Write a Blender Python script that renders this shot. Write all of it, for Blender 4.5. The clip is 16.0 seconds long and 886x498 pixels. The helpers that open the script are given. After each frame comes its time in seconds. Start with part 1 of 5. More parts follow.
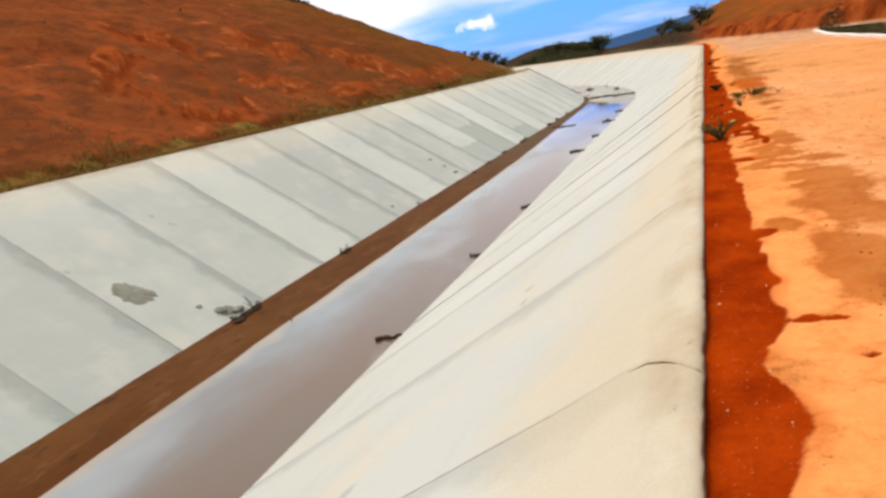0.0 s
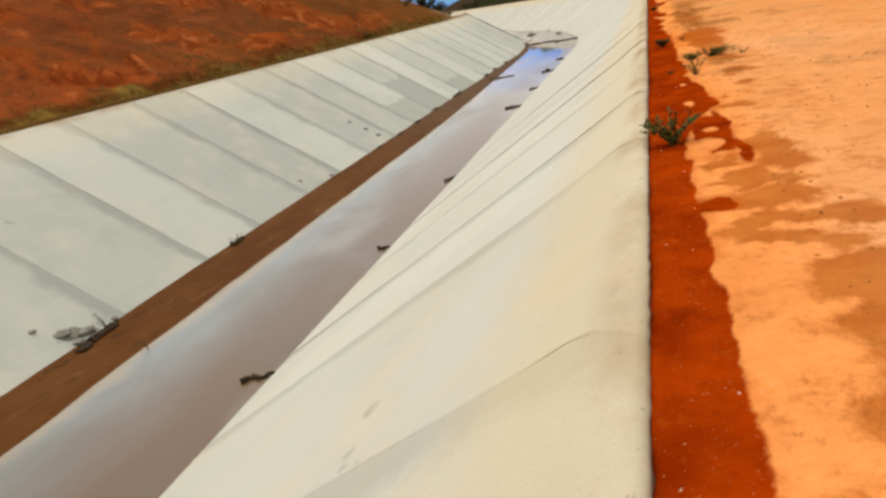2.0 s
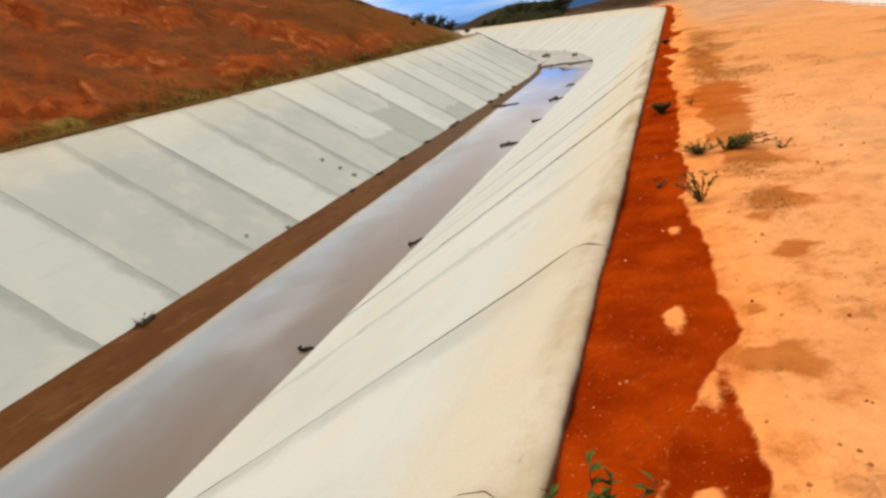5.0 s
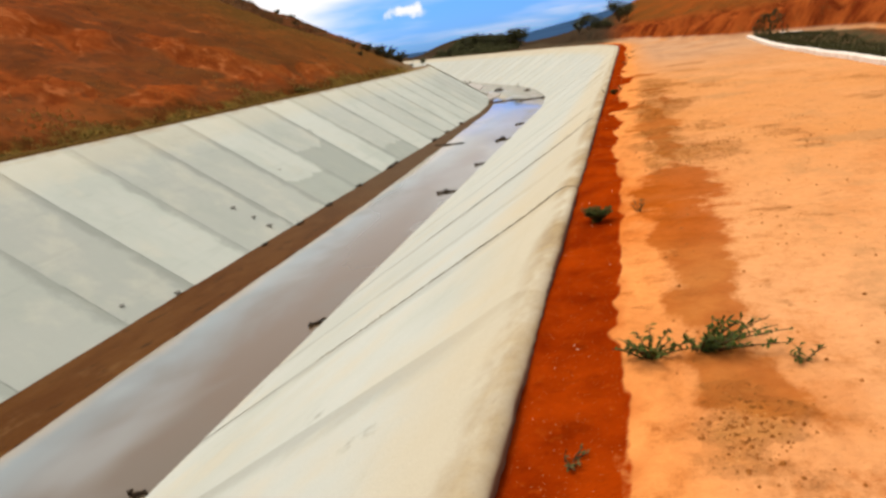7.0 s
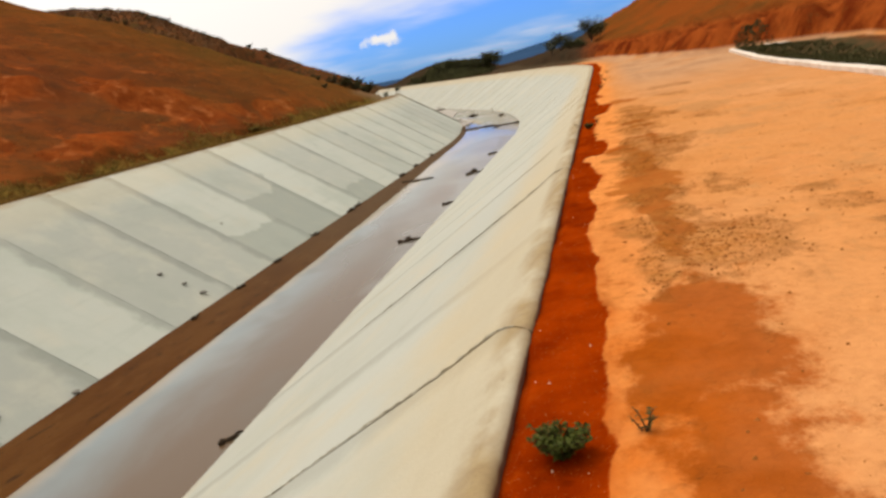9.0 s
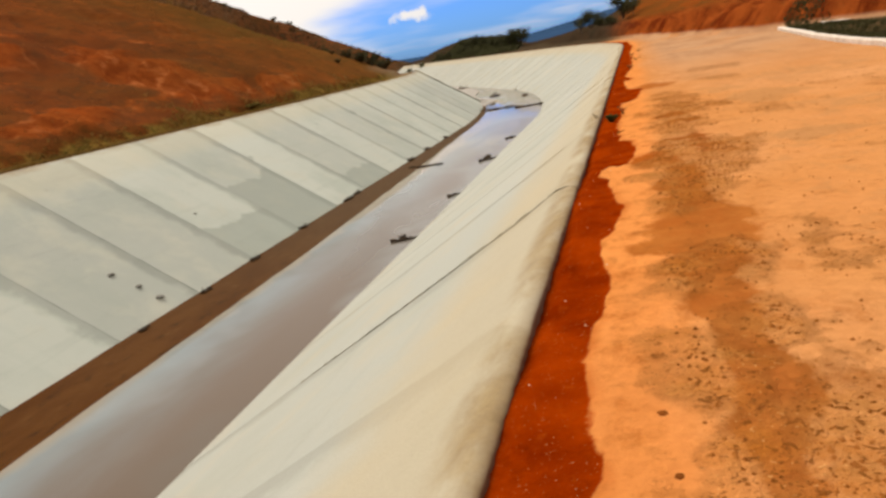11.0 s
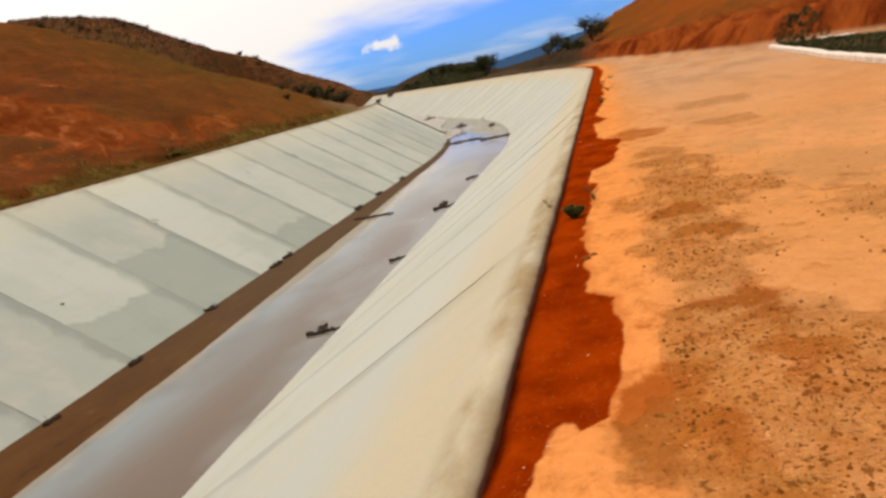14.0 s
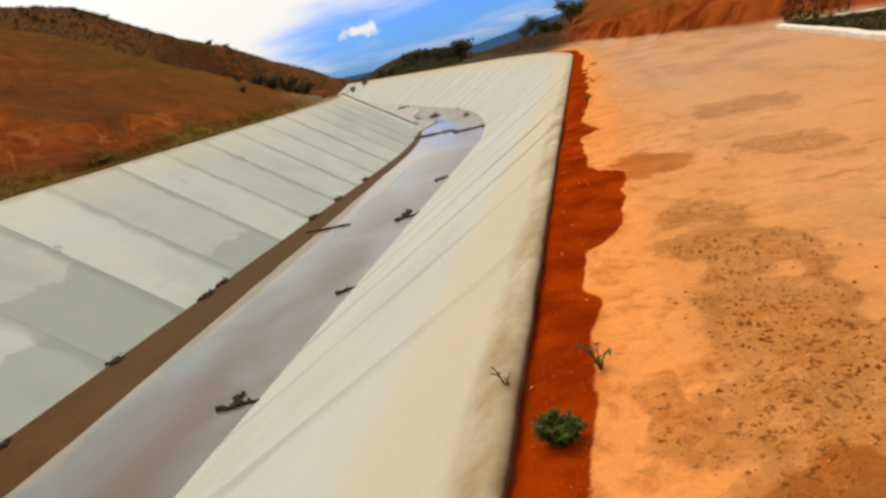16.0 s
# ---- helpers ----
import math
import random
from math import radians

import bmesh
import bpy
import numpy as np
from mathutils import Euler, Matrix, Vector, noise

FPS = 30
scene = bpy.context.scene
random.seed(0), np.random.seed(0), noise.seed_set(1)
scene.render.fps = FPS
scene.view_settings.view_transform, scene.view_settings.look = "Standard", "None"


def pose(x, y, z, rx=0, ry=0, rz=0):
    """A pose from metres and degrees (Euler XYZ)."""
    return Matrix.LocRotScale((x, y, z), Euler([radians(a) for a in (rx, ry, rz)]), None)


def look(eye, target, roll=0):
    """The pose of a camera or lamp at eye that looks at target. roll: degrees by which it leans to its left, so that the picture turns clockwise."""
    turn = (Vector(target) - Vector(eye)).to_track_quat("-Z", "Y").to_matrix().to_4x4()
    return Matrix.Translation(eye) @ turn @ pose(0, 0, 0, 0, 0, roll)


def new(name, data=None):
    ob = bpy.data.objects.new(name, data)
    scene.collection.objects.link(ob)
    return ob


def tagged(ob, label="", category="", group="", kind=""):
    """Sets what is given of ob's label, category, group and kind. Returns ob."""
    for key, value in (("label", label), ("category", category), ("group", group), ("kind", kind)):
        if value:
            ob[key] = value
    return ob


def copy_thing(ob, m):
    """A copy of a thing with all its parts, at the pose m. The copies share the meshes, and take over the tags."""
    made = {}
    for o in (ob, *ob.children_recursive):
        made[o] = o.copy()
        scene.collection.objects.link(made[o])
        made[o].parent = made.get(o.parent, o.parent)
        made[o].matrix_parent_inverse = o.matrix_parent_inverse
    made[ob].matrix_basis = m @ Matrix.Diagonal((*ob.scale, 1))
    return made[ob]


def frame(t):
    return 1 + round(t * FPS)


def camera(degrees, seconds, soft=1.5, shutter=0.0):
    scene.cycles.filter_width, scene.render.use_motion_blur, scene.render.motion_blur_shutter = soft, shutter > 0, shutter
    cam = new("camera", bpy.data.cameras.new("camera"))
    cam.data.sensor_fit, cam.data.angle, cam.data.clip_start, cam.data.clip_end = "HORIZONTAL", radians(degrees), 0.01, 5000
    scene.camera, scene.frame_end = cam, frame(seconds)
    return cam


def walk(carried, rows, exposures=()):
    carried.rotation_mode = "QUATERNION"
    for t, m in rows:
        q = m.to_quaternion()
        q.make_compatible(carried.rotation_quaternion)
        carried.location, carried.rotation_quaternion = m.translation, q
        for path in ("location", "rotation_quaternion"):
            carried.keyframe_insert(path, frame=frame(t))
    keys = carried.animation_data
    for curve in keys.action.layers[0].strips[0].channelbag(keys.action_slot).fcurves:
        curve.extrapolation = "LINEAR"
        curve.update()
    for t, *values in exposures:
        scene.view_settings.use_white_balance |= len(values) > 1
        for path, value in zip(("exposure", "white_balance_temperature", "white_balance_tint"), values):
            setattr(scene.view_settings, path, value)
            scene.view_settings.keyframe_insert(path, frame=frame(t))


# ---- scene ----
cam = camera(63.4, 16.0, soft=2.8)
PATH = [
    (0, (0.106, 1.397, 1.426), (-0.6144, 3.2029, 0.9602), -9.83),
    (0.5, (0.063, 2.298, 1.456), (-0.6706, 4.1005, 0.9941), -9.20),
    (1, (0.120, 3.205, 1.515), (-0.5741, 5.0440, 1.1440), -8.79),
    (1.5, (0.099, 4.159, 1.493), (-0.5526, 5.9749, 0.9657), -10.10),
    (2, (0.113, 5.300, 1.429), (-0.4910, 7.1006, 0.8038), -10.93),
    (2.5, (0.116, 6.138, 1.475), (-0.4619, 7.9639, 0.8993), -10.32),
    (3, (0.174, 7.199, 1.521), (-0.4840, 8.9896, 0.9203), -11.17),
    (5.5, (0.574, 10.931, 1.604), (-0.0707, 12.7396, 1.0440), -9.38),
    (6, (0.594, 11.975, 1.666), (0.0105, 13.8151, 1.1431), -6.71),
    (6.5, (0.644, 12.836, 1.635), (0.0819, 14.6784, 1.0974), -7.20),
    (7, (0.658, 13.730, 1.711), (0.1252, 15.5839, 1.1830), -8.30),
    (7.5, (0.683, 14.396, 1.771), (0.1711, 16.2529, 1.2337), -9.71),
    (8, (0.696, 15.471, 1.760), (0.1864, 17.3210, 1.1947), -11.88),
    (8.5, (0.680, 16.415, 1.733), (0.1601, 18.2647, 1.1795), -12.90),
    (9, (0.674, 17.510, 1.745), (0.1826, 19.3910, 1.2748), -10.96),
    (11.5, (0.703, 21.992, 1.504), (0.1266, 23.8352, 0.9856), -10.31),
    (12, (0.708, 22.805, 1.538), (0.0822, 24.6444, 1.0636), -12.24),
    (12.5, (0.660, 23.474, 1.558), (0.0071, 25.2913, 1.0395), -13.52),
    (13, (0.696, 24.604, 1.556), (0.1053, 26.4657, 1.1242), -11.02),
    (13.5, (0.701, 25.569, 1.553), (0.1683, 27.4366, 1.0776), -10.75),
    (14, (0.703, 26.716, 1.543), (0.2009, 28.5972, 1.0858), -11.85),
    (14.5, (0.673, 27.477, 1.556), (0.1596, 29.3415, 1.0475), -13.15),
    (15, (0.645, 28.617, 1.591), (0.1680, 30.4928, 1.0885), -13.51),
    (15.5, (0.637, 29.722, 1.569), (0.2213, 31.6135, 1.0702), -13.04),
    (16, (0.564, 31.031, 1.589), (0.1026, 32.9100, 1.0842), -12.96),
]
walk(cam, [(t, look(eye, target, roll)) for t, eye, target, roll in PATH],
     exposures=[(t, e, kelvin, tint) for t, e, kelvin, tint in ((0, -1.03, 6400, 15), (0.5, -1.17, 6600, 13), (1, -1.22, 6900, 11), (1.5, -1.27, 6900, 12), (2.5, -1.16, 6850, 11), (6, -1.14, 6650, 14),
                                                              (7, -1.14, 6700, 11), (8, -1.31, 7050, 12), (8.5, -1.30, 7000, 12), (9, -1.34, 7050, 11), (11.5, -1.34, 7150, 12), (12, -1.26, 7050, 11), (12.5, -1.33, 7150, 12), (14, -1.36, 7050, 13), (16, -1.37, 6900, 10))])

# ---- light: sky with thin cloud, one sun from beyond the left bank ----
SUN_EL, SUN_AZ = 57.0, -52.0          # degrees; azimuth from +y towards +x
world = bpy.data.worlds.new("sky")
scene.world = world
world.use_nodes = True
wn, wl = world.node_tree.nodes, world.node_tree.links
wn.clear()
w_out = wn.new("ShaderNodeOutputWorld")
w_bg = wn.new("ShaderNodeBackground")
w_bg.inputs[1].default_value = 0.12
w_sky = wn.new("ShaderNodeTexSky")
w_sky.sky_type, w_sky.sun_disc = "NISHITA", False
w_sky.sun_elevation, w_sky.sun_rotation = radians(SUN_EL), radians(SUN_AZ)
w_sky.air_density, w_sky.dust_density, w_sky.ozone_density = 1.0, 0.6, 2.5
w_tc = wn.new("ShaderNodeTexCoord")
w_sep = wn.new("ShaderNodeSeparateXYZ")
wl.new(w_tc.outputs["Generated"], w_sep.inputs[0])


def wmath(op, a, b=0.0, c=0.0):
    n = wn.new("ShaderNodeMath")
    n.operation = op
    for i, v in enumerate((a, b, c)):
        if hasattr(v, "links"):
            wl.new(v, n.inputs[i])
        else:
            n.inputs[i].default_value = v
    return n.outputs[0]


def wsmooth(v, lo, hi):
    n = wn.new("ShaderNodeMapRange")
    n.interpolation_type = "SMOOTHSTEP"
    wl.new(v, n.inputs[0])
    n.inputs[1].default_value, n.inputs[2].default_value = lo, hi
    return n.outputs[0]


# cloud layer: direction projected on a flat ceiling
w_up = wmath("ADD", wmath("MAXIMUM", w_sep.outputs[2], 0.0), 0.12)
w_comb = wn.new("ShaderNodeCombineXYZ")
wl.new(wmath("DIVIDE", w_sep.outputs[0], w_up), w_comb.inputs[0])
wl.new(wmath("DIVIDE", w_sep.outputs[1], w_up), w_comb.inputs[1])
w_no = wn.new("ShaderNodeTexNoise")
wl.new(w_comb.outputs[0], w_no.inputs["Vector"])
w_no.inputs["Scale"].default_value, w_no.inputs["Detail"].default_value = 0.55, 7
w_no.inputs["Roughness"].default_value = 0.52
w_left = wsmooth(w_sep.outputs[0], -0.31, -0.52)        # the cover thickens to the left
w_cov = wmath("ADD", w_no.outputs[0], wmath("MULTIPLY", w_left, 0.42))
w_high = wmath("MULTIPLY", wsmooth(w_sep.outputs[2], 0.065, 0.14), 0.45)     # and upwards
w_cov = wsmooth(wmath("ADD", w_cov, w_high), 0.46, 0.84)
# one small heap cloud low over the valley
w_dot = wn.new("ShaderNodeVectorMath")
w_dot.operation = "SUBTRACT"
wl.new(w_tc.outputs["Generated"], w_dot.inputs[0])
w_dot.inputs[1].default_value = (math.sin(radians(-16.3)), math.cos(radians(-16.3)), math.sin(radians(3.3)))
w_sc = wn.new("ShaderNodeVectorMath")
w_sc.operation = "MULTIPLY"
wl.new(w_dot.outputs[0], w_sc.inputs[0])
w_sc.inputs[1].default_value = (1.0, 1.0, 2.6)
w_len = wn.new("ShaderNodeVectorMath")
w_len.operation = "LENGTH"
wl.new(w_sc.outputs[0], w_len.inputs[0])
w_n2 = wn.new("ShaderNodeTexNoise")
wl.new(w_tc.outputs["Generated"], w_n2.inputs["Vector"])
w_n2.inputs["Scale"].default_value, w_n2.inputs["Detail"].default_value = 55.0, 5
w_puff = wsmooth(wmath("ADD", w_len.outputs["Value"], wmath("MULTIPLY", wmath("SUBTRACT", w_n2.outputs[0], 0.5), 0.07)), 0.028, 0.008)
w_all = wmath("MAXIMUM", w_cov, wmath("MULTIPLY", w_puff, 0.95))
w_mix = wn.new("ShaderNodeMix")
w_mix.data_type = "RGBA"
wl.new(w_all, w_mix.inputs[0])
w_tint = wn.new("ShaderNodeMix")
w_tint.data_type, w_tint.blend_type = "RGBA", "MULTIPLY"
w_tint.inputs[0].default_value = 1.0
wl.new(w_sky.outputs[0], w_tint.inputs[6])
w_tint.inputs[7].default_value = (0.55, 1.32, 3.4, 1)
wl.new(w_tint.outputs[2], w_mix.inputs[6])
# thin cloud is brightest round the sun
w_sd = wn.new("ShaderNodeVectorMath")
w_sd.operation = "DOT_PRODUCT"
wl.new(w_tc.outputs["Generated"], w_sd.inputs[0])
w_sd.inputs[1].default_value = (math.sin(radians(SUN_AZ)) * math.cos(radians(SUN_EL)), math.cos(radians(SUN_AZ)) * math.cos(radians(SUN_EL)), math.sin(radians(SUN_EL)))
w_glow = wmath("ADD", wmath("MULTIPLY", wmath("POWER", wmath("MAXIMUM", w_sd.outputs["Value"], 0.0), 5.0), 40.0), 18.0)
w_cc = wn.new("ShaderNodeCombineXYZ")
for i in range(3):
    wl.new(w_glow, w_cc.inputs[i])
wl.new(w_cc.outputs[0], w_mix.inputs[7])
wl.new(w_mix.outputs[2], w_bg.inputs[0])
wl.new(w_bg.outputs[0], w_out.inputs[0])

sun = new("sun", bpy.data.lights.new("sun", "SUN"))
sun.data.energy, sun.data.angle, sun.data.color = 2.9, radians(0.6), (1.0, 0.94, 0.84)
_d = Vector((math.sin(radians(SUN_AZ)) * math.cos(radians(SUN_EL)), math.cos(radians(SUN_AZ)) * math.cos(radians(SUN_EL)), math.sin(radians(SUN_EL))))
sun.matrix_world = look(_d * 100, (0, 0, 0))


# ---- materials ----
class Mat:
    """A node material under construction: noise, mixes and bump on a Principled shader."""

    def __init__(self, name, rough=0.8, spec=0.3):
        self.m = bpy.data.materials.new(name)
        self.m.use_nodes = True
        self.n, self.l = self.m.node_tree.nodes, self.m.node_tree.links
        self.b = self.n["Principled BSDF"]
        self.b.inputs["Roughness"].default_value = rough
        self.b.inputs["Specular IOR Level"].default_value = spec
        self.tc = self.n.new("ShaderNodeTexCoord")
        self.geo = self.n.new("ShaderNodeNewGeometry")
        self.pos = self.geo.outputs["Position"]

    def put(self, socket, v):
        if hasattr(v, "links"):
            self.l.new(v, socket)
        elif isinstance(v, tuple) and len(v) == 3 and socket.type == "RGBA":
            socket.default_value = (*v, 1)
        else:
            socket.default_value = v

    def math(self, op, a, b=0.0, c=0.0):
        n = self.n.new("ShaderNodeMath")
        n.operation = op
        for i, v in enumerate((a, b, c)):
            self.put(n.inputs[i], v)
        return n.outputs[0]

    def scaled(self, vec, s):
        n = self.n.new("ShaderNodeVectorMath")
        n.operation = "MULTIPLY"
        self.l.new(vec, n.inputs[0])
        n.inputs[1].default_value = s
        return n.outputs[0]

    def noise(self, scale, detail=4, rough=0.55, vec=None, dist=0.0):
        n = self.n.new("ShaderNodeTexNoise")
        self.l.new(vec or self.pos, n.inputs["Vector"])
        for k, v in (("Scale", scale), ("Detail", detail), ("Roughness", rough), ("Distortion", dist)):
            n.inputs[k].default_value = v
        return n.outputs[0]

    def step(self, v, lo, hi):
        n = self.n.new("ShaderNodeMapRange")
        n.interpolation_type = "SMOOTHSTEP"
        self.put(n.inputs[0], v)
        n.inputs[1].default_value, n.inputs[2].default_value = lo, hi
        return n.outputs[0]

    def mix(self, f, a, b, blend="MIX"):
        n = self.n.new("ShaderNodeMix")
        n.data_type, n.blend_type = "RGBA", blend
        self.put(n.inputs[0], f)
        self.put(n.inputs[6], a)
        self.put(n.inputs[7], b)
        return n.outputs[2]

    def uv(self, name="so"):
        n = self.n.new("ShaderNodeUVMap")
        n.uv_map = name
        s = self.n.new("ShaderNodeSeparateXYZ")
        self.l.new(n.outputs[0], s.inputs[0])
        return s.outputs[0], s.outputs[1]

    def random(self):
        return self.n.new("ShaderNodeObjectInfo").outputs["Random"]

    def island(self):
        return self.geo.outputs["Random Per Island"]

    def color(self, v):
        self.put(self.b.inputs["Base Color"], v)
        return self

    def rough(self, v):
        self.put(self.b.inputs["Roughness"], v)
        return self

    def bump(self, h, strength=0.3, dist=0.02):
        n = self.n.new("ShaderNodeBump")
        n.inputs["Strength"].default_value, n.inputs["Distance"].default_value = strength, dist
        self.put(n.inputs["Height"], h)
        self.l.new(n.outputs[0], self.b.inputs["Normal"])
        return self


def concrete(name, base, dark, warm, grime, top_at, dust, spread):
    """Cast concrete lining: a tone for each slab, cloudy stains, run-off streaks, worn and dusty edges."""
    k = Mat(name, 0.85, 0.25)
    o, y = k.uv()
    ya, yb = k.uv("joint")
    cast, wet = k.uv("tone")
    tone = k.mix(cast, tuple(c * (1 - spread) for c in base), tuple(min(c * (1 + spread * 0.5), 0.9) for c in base))
    big = k.step(k.noise(0.32, 5, 0.6), 0.42, 0.72)
    c = k.mix(k.math("MULTIPLY", big, 0.45), tone, dark)
    streak = k.step(k.noise(1.0, 6, 0.65, k.scaled(k.pos, (0.22, 2.6, 0.22))), 0.50, 0.75)
    c = k.mix(k.math("MULTIPLY", streak, 0.16), c, dark)
    c = k.mix(k.math("MULTIPLY", k.step(k.noise(0.7, 5, 0.6), 0.46, 0.72), 0.45), c, warm)
    # trowel marks and form lines across the slab
    c = k.mix(k.math("MULTIPLY", k.step(k.noise(1.3, 4, 0.6, k.scaled(k.pos, (2.2, 0.25, 2.2))), 0.55, 0.75), 0.14), c, tuple(v * 0.7 for v in dark))
    # grime along the joints: a broad uneven wash on the far side, a thin dark line on the other
    wob = k.noise(0.9, 5, 0.65)
    wash = k.step(k.math("SUBTRACT", yb, k.math("MULTIPLY", wob, 1.1)), 0.05, -0.42)
    c = k.mix(k.math("MULTIPLY", wash, grime), c, tuple(v * 0.62 for v in dark))
    line = k.step(k.math("ADD", ya, k.math("MULTIPLY", k.math("SUBTRACT", k.noise(3.0, 5, 0.7), 0.5), 0.06)), 0.055, 0.005)
    c = k.mix(k.math("MULTIPLY", line, k.math("MULTIPLY", k.step(k.noise(0.8, 3), 0.30, 0.55), min(grime * 1.3, 0.8))), c, tuple(v * 0.42 for v in dark))
    spots = k.step(k.noise(9.0, 3, 0.7), 0.70, 0.80)
    c = k.mix(k.math("MULTIPLY", spots, 0.4), c, tuple(v * 0.6 for v in dark))
    blot = k.math("MULTIPLY", k.step(k.noise(0.75, 5, 0.6), 0.68, 0.72), 0.5)
    c = k.mix(blot, c, tuple(v * 0.62 for v in dark))
    foot = k.step(k.math("ADD", o, k.math("MULTIPLY", k.noise(1.1, 5), 0.6)), 0.95, 0.35)
    c = k.mix(k.math("MULTIPLY", foot, 0.55), c, tuple(v * 0.55 for v in warm))
    # dusty, yellowed upper edge, then mud-splashed coping
    place = k.n.new("ShaderNodeSeparateXYZ")
    k.l.new(k.pos, place.inputs[0])
    way = place.outputs[1]
    cap = k.step(k.math("ADD", k.math("ADD", o, k.math("MULTIPLY", k.step(way, 20, 25), 0.35)), k.math("MULTIPLY", k.noise(1.6, 6, 0.7), 0.9)), top_at - 0.75, top_at + 0.45)
    c = k.mix(k.math("MULTIPLY", cap, dust), c, tuple(v * f for v, f in zip(warm, (1.0, 0.90, 0.72))))
    edge = k.math("ADD", o, k.math("MULTIPLY", k.math("SUBTRACT", k.noise(2.4, 7, 0.72, k.scaled(k.pos, (1.6, 0.35, 1.6))), 0.5), 0.20))
    lip = k.math("MULTIPLY", k.step(edge, top_at + 0.12, top_at + 0.44), k.math("MULTIPLY", k.step(k.noise(1.3, 5, 0.65, k.scaled(k.pos, (1.0, 0.6, 1.0))), 0.34, 0.62), k.math("ADD", 0.45, k.math("MULTIPLY", k.step(way, 9, 21), 0.5))))
    c = k.mix(k.math("MULTIPLY", lip, min(dust * 1.8, 0.9)), c, k.mix(k.step(k.noise(5.0, 5, 0.7), 0.35, 0.65), (0.290, 0.195, 0.080), (0.215, 0.132, 0.050)))
    chips = k.math("MULTIPLY", k.step(k.noise(11.0, 4, 0.7, k.scaled(k.pos, (1.0, 0.6, 1.0))), 0.64, 0.72), k.step(edge, top_at + 0.30, top_at + 0.45))
    c = k.mix(k.math("MULTIPLY", chips, dust), c, (0.15, 0.10, 0.055))
    c = k.mix(k.math("MULTIPLY", k.math("MULTIPLY", k.step(edge, top_at + 0.43, top_at + 0.53), k.step(way, 10, 22)), min(dust * 0.7, 0.7)), c, (0.160, 0.095, 0.040))
    # outer face: red-brown, with the dark of the shadow gap beside the soil painted in
    c = k.mix(k.math("MULTIPLY", k.step(o, top_at + 0.535, top_at + 0.565), min(dust * 1.8, 0.9)), c, (0.085, 0.022, 0.006))
    # damp lower part of some slabs, with a ragged upper limit
    damp = k.math("MULTIPLY", k.step(k.math("SUBTRACT", k.math("ADD", o, k.math("MULTIPLY", k.math("SUBTRACT", k.noise(0.8, 5), 0.5), 1.6)), wet), 0.12, -0.12), k.step(wet, 0.5, 1.0))
    c = k.mix(k.math("MULTIPLY", damp, 0.55), c, tuple(v * 0.78 for v in dark))
    fine = k.noise(60, 3)
    c = k.mix(0.10, c, fine, "OVERLAY")
    k.color(c).bump(k.math("ADD", k.noise(2.5, 5), k.math("MULTIPLY", fine, 0.25)), 0.35, 0.03)
    return k.m


M_LEFT = concrete("concrete_left", (0.42, 0.435, 0.378), (0.285, 0.315, 0.265), (0.47, 0.445, 0.355), 0.55, 7.75, 0.3, 0.24)
M_RIGHT = concrete("concrete_right", (0.405, 0.405, 0.35), (0.325, 0.325, 0.26), (0.45, 0.38, 0.26), 0.40, 8.05, 0.50, 0.10)


